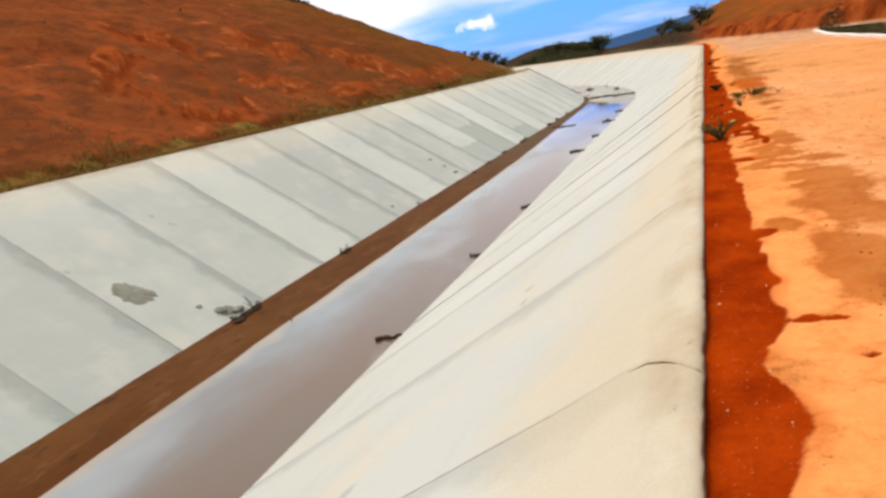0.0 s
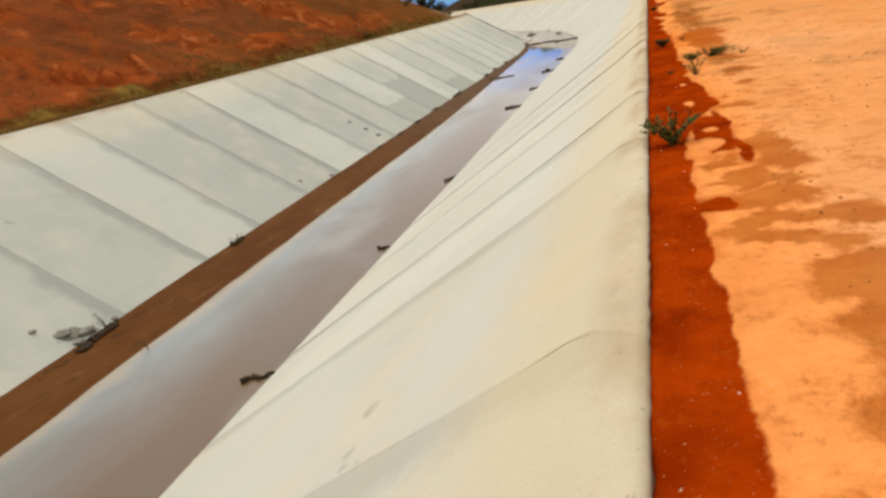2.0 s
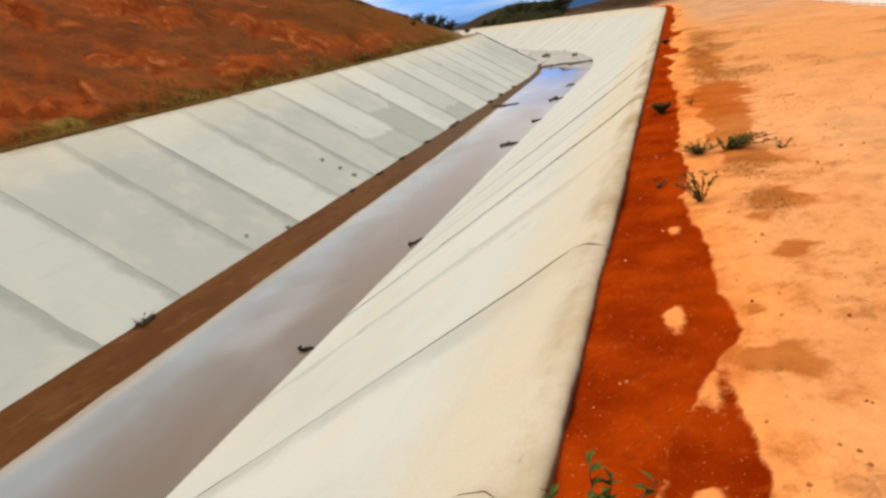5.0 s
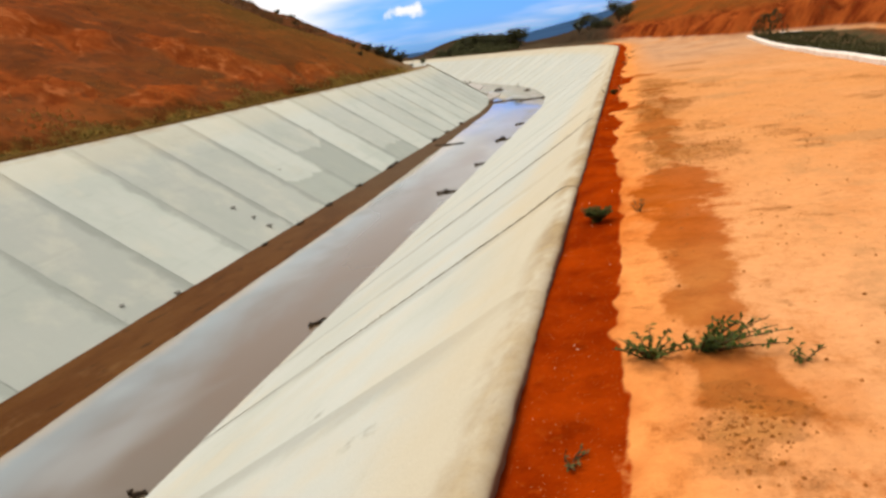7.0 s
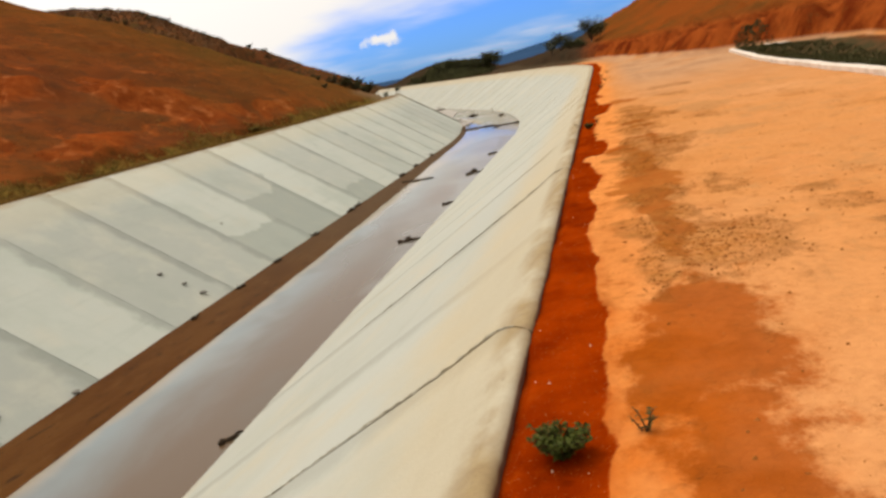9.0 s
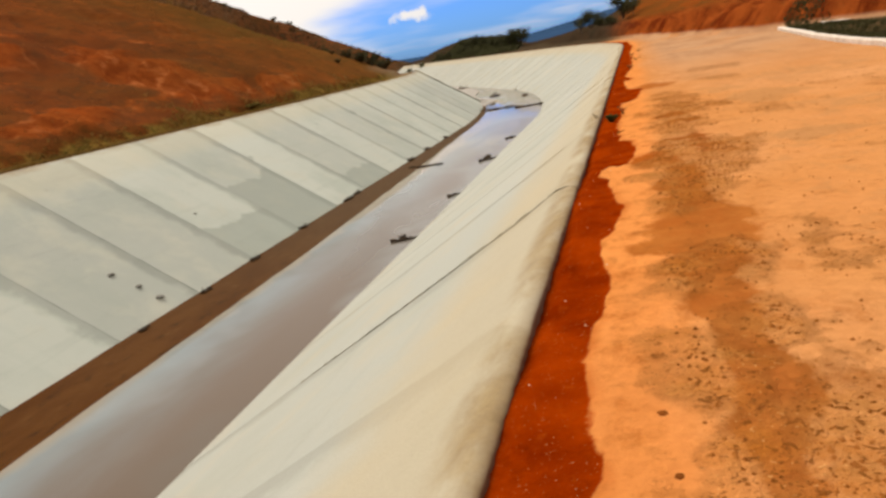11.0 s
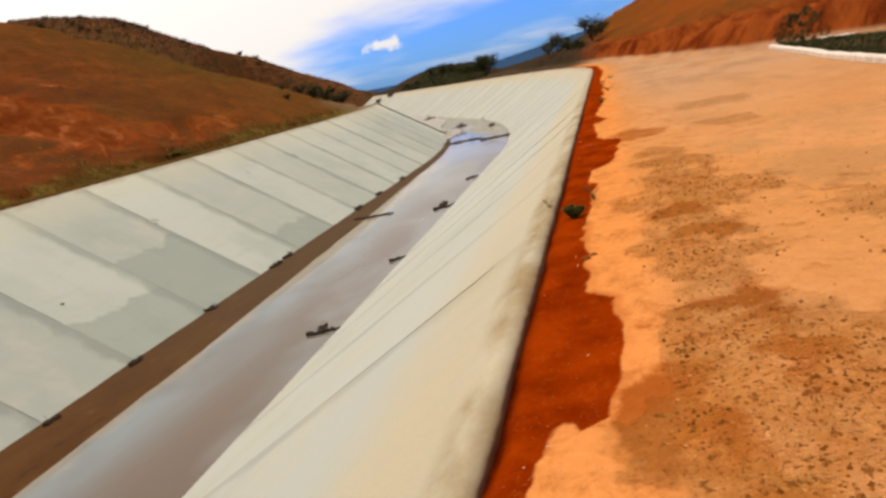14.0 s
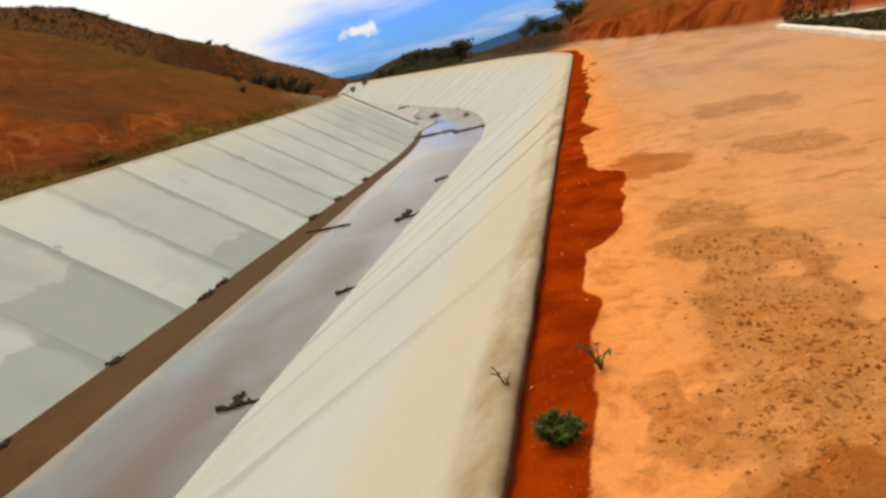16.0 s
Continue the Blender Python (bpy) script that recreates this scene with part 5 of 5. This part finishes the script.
# ---- kerb of the drainage gutter beside the track ----
def kerb(name, pts, wide, tall):
    v, f = [], []
    sec = [(-wide / 2, -0.15), (-wide / 2, tall - .02), (-wide / 2 + .02, tall), (wide / 2 - .02, tall), (wide / 2, tall - .02), (wide / 2, -0.15)]
    for i, (x, y) in enumerate(pts):
        a, b = pts[max(i - 1, 0)], pts[min(i + 1, len(pts) - 1)]
        d = Vector((b[0] - a[0], b[1] - a[1])).normalized()
        z = max(gz(x - 0.4, y), -0.05)
        for s, h in sec:
            v.append((x + d.y * s, y - d.x * s, z + h))
        if i:
            p, q = (i - 1) * 6, i * 6
            for k in range(5):
                f.append((p + k, p + k + 1, q + k + 1, q + k))
    f += [tuple(range(6)), tuple(range(len(v) - 6, len(v)))[::-1]]
    return new(name, pydata(name, v, f, M_CURB))


tagged(kerb("trim", [(float(np.interp(y, [20, 33, 44, 50, 58.6], [6.2, 6.3, 6.3, 6.6, 7.25])), float(y)) for y in np.arange(22, 59, 0.6)], 0.26, 0.13), "pale concrete kerb along the track edge", "kerb", kind="structure")
tagged(kerb("trim", [(7.6 + 0.42 * i + 0.15 * math.sin(i * 1.3), 60.2 - 1.0 * i) for i in range(9)], 0.24, 0.12), "pale concrete gutter edge below the red cut", "kerb", kind="structure")

# ---- grass on the left verge, scrub on the hills ----
def blades_over(name, label, count, fn, tall, mat, seed):
    r = random.Random(seed)
    pts = np.array([fn(r) for _ in range(count)])
    o, y = pts[:, 0], pts[:, 1]
    x, z = plan_xy(o, y)[0], height(o, y)
    v, f = [], []
    for i in range(count):
        for j in range(5):
            a = r.uniform(0, 6.283)
            w, h = tall * r.uniform(.10, .22), tall * r.uniform(.5, 1.1)
            dx, dy = math.cos(a), math.sin(a)
            px, py = x[i] + r.gauss(0, tall * .35), y[i] + r.gauss(0, tall * .35)
            b = len(v)
            v += [(px - dy * w, py + dx * w, z[i] - .05), (px + dy * w, py - dx * w, z[i] - .05), (px + dx * h * .4 + dy * w * .3, py + dy * h * .4 - dx * w * .3, z[i] + h * .8), (px + dx * h * .7, py + dy * h * .7, z[i] + h)]
            f += [(b, b + 1, b + 2), (b, b + 2, b + 3)]
    return tagged(new(name, pydata(name, v, f, mat)), label, "grass", kind="stuff")


def verge_spot(r):
    y = 8 + 72 * r.random()
    return -19.35 - abs(r.gauss(0, 0.6 + 0.4 * max(math.sin(y * 0.37) + math.sin(y * 0.83 + 1), 0))), y


def ditch_spot(r):
    y = 30 + 30 * r.random()
    return float(np.interp(y, [20, 44, 50, 58.6], [6.8, 6.9, 7.2, 7.7])) + 2.8 * r.random() ** 1.3 * float(np.interp(y, [30, 50, 60], [1, 1, .3])), y


TUFTS = [(-20.5 - 34 * rng.random() ** 1.3, 6 + 90 * rng.random()) for _ in range(150)]


def hill_spot(r):
    a, b = r.choice(TUFTS)
    return min(a + r.gauss(0, 1.3), -20.5), b + r.gauss(0, 1.3)


blades_over("verge_grass", "yellow-green dry grass on the verge", 11000, verge_spot, 0.13, leafy("verge_grass_blade", (0.20, 0.115, 0.026), (0.38, 0.215, 0.058), (0.15, 0.11, 0.026)), 5)
blades_over("ditch_grass", "dark green plants in the ditch behind the kerb", 4500, ditch_spot, 0.12, leafy("ditch_plant_leaf", (0.040, 0.055, 0.018), (0.085, 0.080, 0.030), (0.09, 0.05, 0.02)), 8)
blades_over("hill_grass", "sparse dry brown grass over the red hillside", 2600, hill_spot, 0.09, leafy("hill_grass_blade", (0.20, 0.060, 0.012), (0.34, 0.125, 0.030), (0.13, 0.055, 0.012)), 6)

G_SHRUB = "shrubs on the hills"
rng = random.Random(77)
M_TUFT = plain("dark_dry_grass", (0.050, 0.036, 0.010), (0.115, 0.080, 0.022), 0.95, 9.0, 0.6, 0.0)
for i in range(30):
    o, y = -19.5 - 1.5 * rng.random(), 14 + 62 * rng.random()
    clump = debris("grass_clump", 240 + i, rng.uniform(0.25, 0.75), M_TUFT)
    clump.matrix_world = pose(float(plan_xy(o, y)[0]), y, float(height(np.array([o]), np.array([y]))[0]), 0, 0, rng.uniform(-25, 25))
    tagged(clump, "dark dry grass clump on the grassy verge", "grass clump", "grass clumps on the verge")


def shrub(seed, size, mat=None):
    return weed("shrub", seed, 26, size, size * 0.95, size * .13, 60, mat or M_SCRUB)


rng = random.Random(21)
protos = [shrub(200 + i, 0.5) for i in range(4)]
for i, p in enumerate(protos):
    o, y = -24.5 - 1.5 * i, 84 + 4.0 * i
    tagged(at(p, float(plan_xy(o, y)[0]), y, float(height(np.array([o]), np.array([y]))[0]), 40 * i), "dark green shrub on the brown hillside", "shrub", G_SHRUB)


def plant_shrub(o, y, size):
    p = rng.choice(protos)
    if -20.5 < o < 2.5 and y > 90:
        return None
    x = float(plan_xy(o, y)[0])
    c = copy_thing(p, pose(x, y, float(height(np.array([o]), np.array([float(y)]))[0]) - 0.05, 0, 0, rng.uniform(0, 360)) @ Matrix.Diagonal((size, size, size, 1)))
    return c


def polar(az, r):
    x, y = 0.6 + r * math.sin(radians(az)), 31 + r * math.cos(radians(az))
    return offset_of(x, y), y


for i in range(45):
    plant_shrub(*polar(rng.uniform(-31, -21.0), rng.uniform(85, 150)), rng.uniform(0.6, 2.0))
for i in range(45):
    plant_shrub(*polar(rng.uniform(-42, -20.5), rng.uniform(152, 172)), rng.uniform(0.8, 2.6))
for i in range(5):
    plant_shrub(-20.8 - 26 * rng.random() ** 1.4, rng.uniform(20, 78), rng.uniform(0.3, 0.5))
for az, r, sz in ((-23.6, 64, 2.6), (-22.6, 68, 3.2), (-22.0, 66, 2.0), (-21.4, 70, 2.8), (-24.6, 66, 2.2)):
    plant_shrub(*polar(az, r), sz)
for i in range(7):
    plant_shrub(rng.uniform(7.6, 9.6), rng.uniform(34, 50), rng.uniform(0.4, 0.75))

for i in range(30):
    plant_shrub(*polar(rng.uniform(-27.5, -19.3), rng.uniform(262, 290)), rng.uniform(1.6, 4.5))
for i in range(60):
    plant_shrub(*polar(rng.uniform(-17.5, -8.2), rng.uniform(140, 185)), rng.uniform(1.0, 2.6))
def ridge_spot(r):
    az = r.uniform(-42, -19.4)
    lo = 250 if az > -27 else 120
    return polar(az, r.uniform(lo, lo + 60))


def scrub_spot(r):
    while True:
        o, y = polar(r.uniform(-17, -9.3), r.uniform(130, 200))
        if o > 3:
            return o, y


blades_over("ridge_scrub", "dark brown scrub covering the far ridge", 3200, ridge_spot, 0.6, leafy("ridge_scrub_leaf", (0.13, 0.060, 0.028), (0.25, 0.105, 0.045), (0.10, 0.080, 0.035)), 9)
blades_over("valley_scrub", "dark green scrub on the low hill", 5000, scrub_spot, 0.7, M_SCRUB, 10)
for i in range(14):
    plant_shrub(rng.uniform(11.5, 16), rng.uniform(38, 54), rng.uniform(0.6, 1.3))

G_TREE = "trees on the skyline"
spots = [(-9.6, 150, 3.6), (-9.1, 152, 3.4), (-8.7, 150, 4.0), (-10.3, 155, 2.6), (-10.9, 158, 2.4), (-14.6, 175, 2.0), (-15.4, 180, 2.2), (-13.2, 175, 2.8), (-12.4, 170, 3.0), (-11.7, 165, 2.4), (-16.8, 190, 1.8),
         (-3.2, 95, 2.8), (-2.4, 96, 2.4), (-0.6, 100, 3.6), (0.2, 104, 2.4), (-4.0, 100, 2.0), (-1.6, 98, 1.8), (-17.8, 200, 1.8)]
kinds = []
for i, (az, r, tall) in enumerate(spots):
    o, y = polar(az, r)
    x = float(plan_xy(o, y)[0])
    z = float(height(np.array([o]), np.array([y]))[0]) - 0.1
    if i < 4:
        t = tree("tree", 300 + i, 3.0, 1.35, 1500, M_SCRUB)
        kinds.append(t)
        tagged(t, "small dark green tree on the skyline", "tree", G_TREE)
        t.matrix_world = pose(x, y, z, 0, 0, 50 * i) @ Matrix.Scale(tall / 3.0, 4)
    else:
        copy_thing(kinds[i % 4], pose(x, y, z, 0, 0, 77 * i)).scale = (tall / 3.0,) * 3
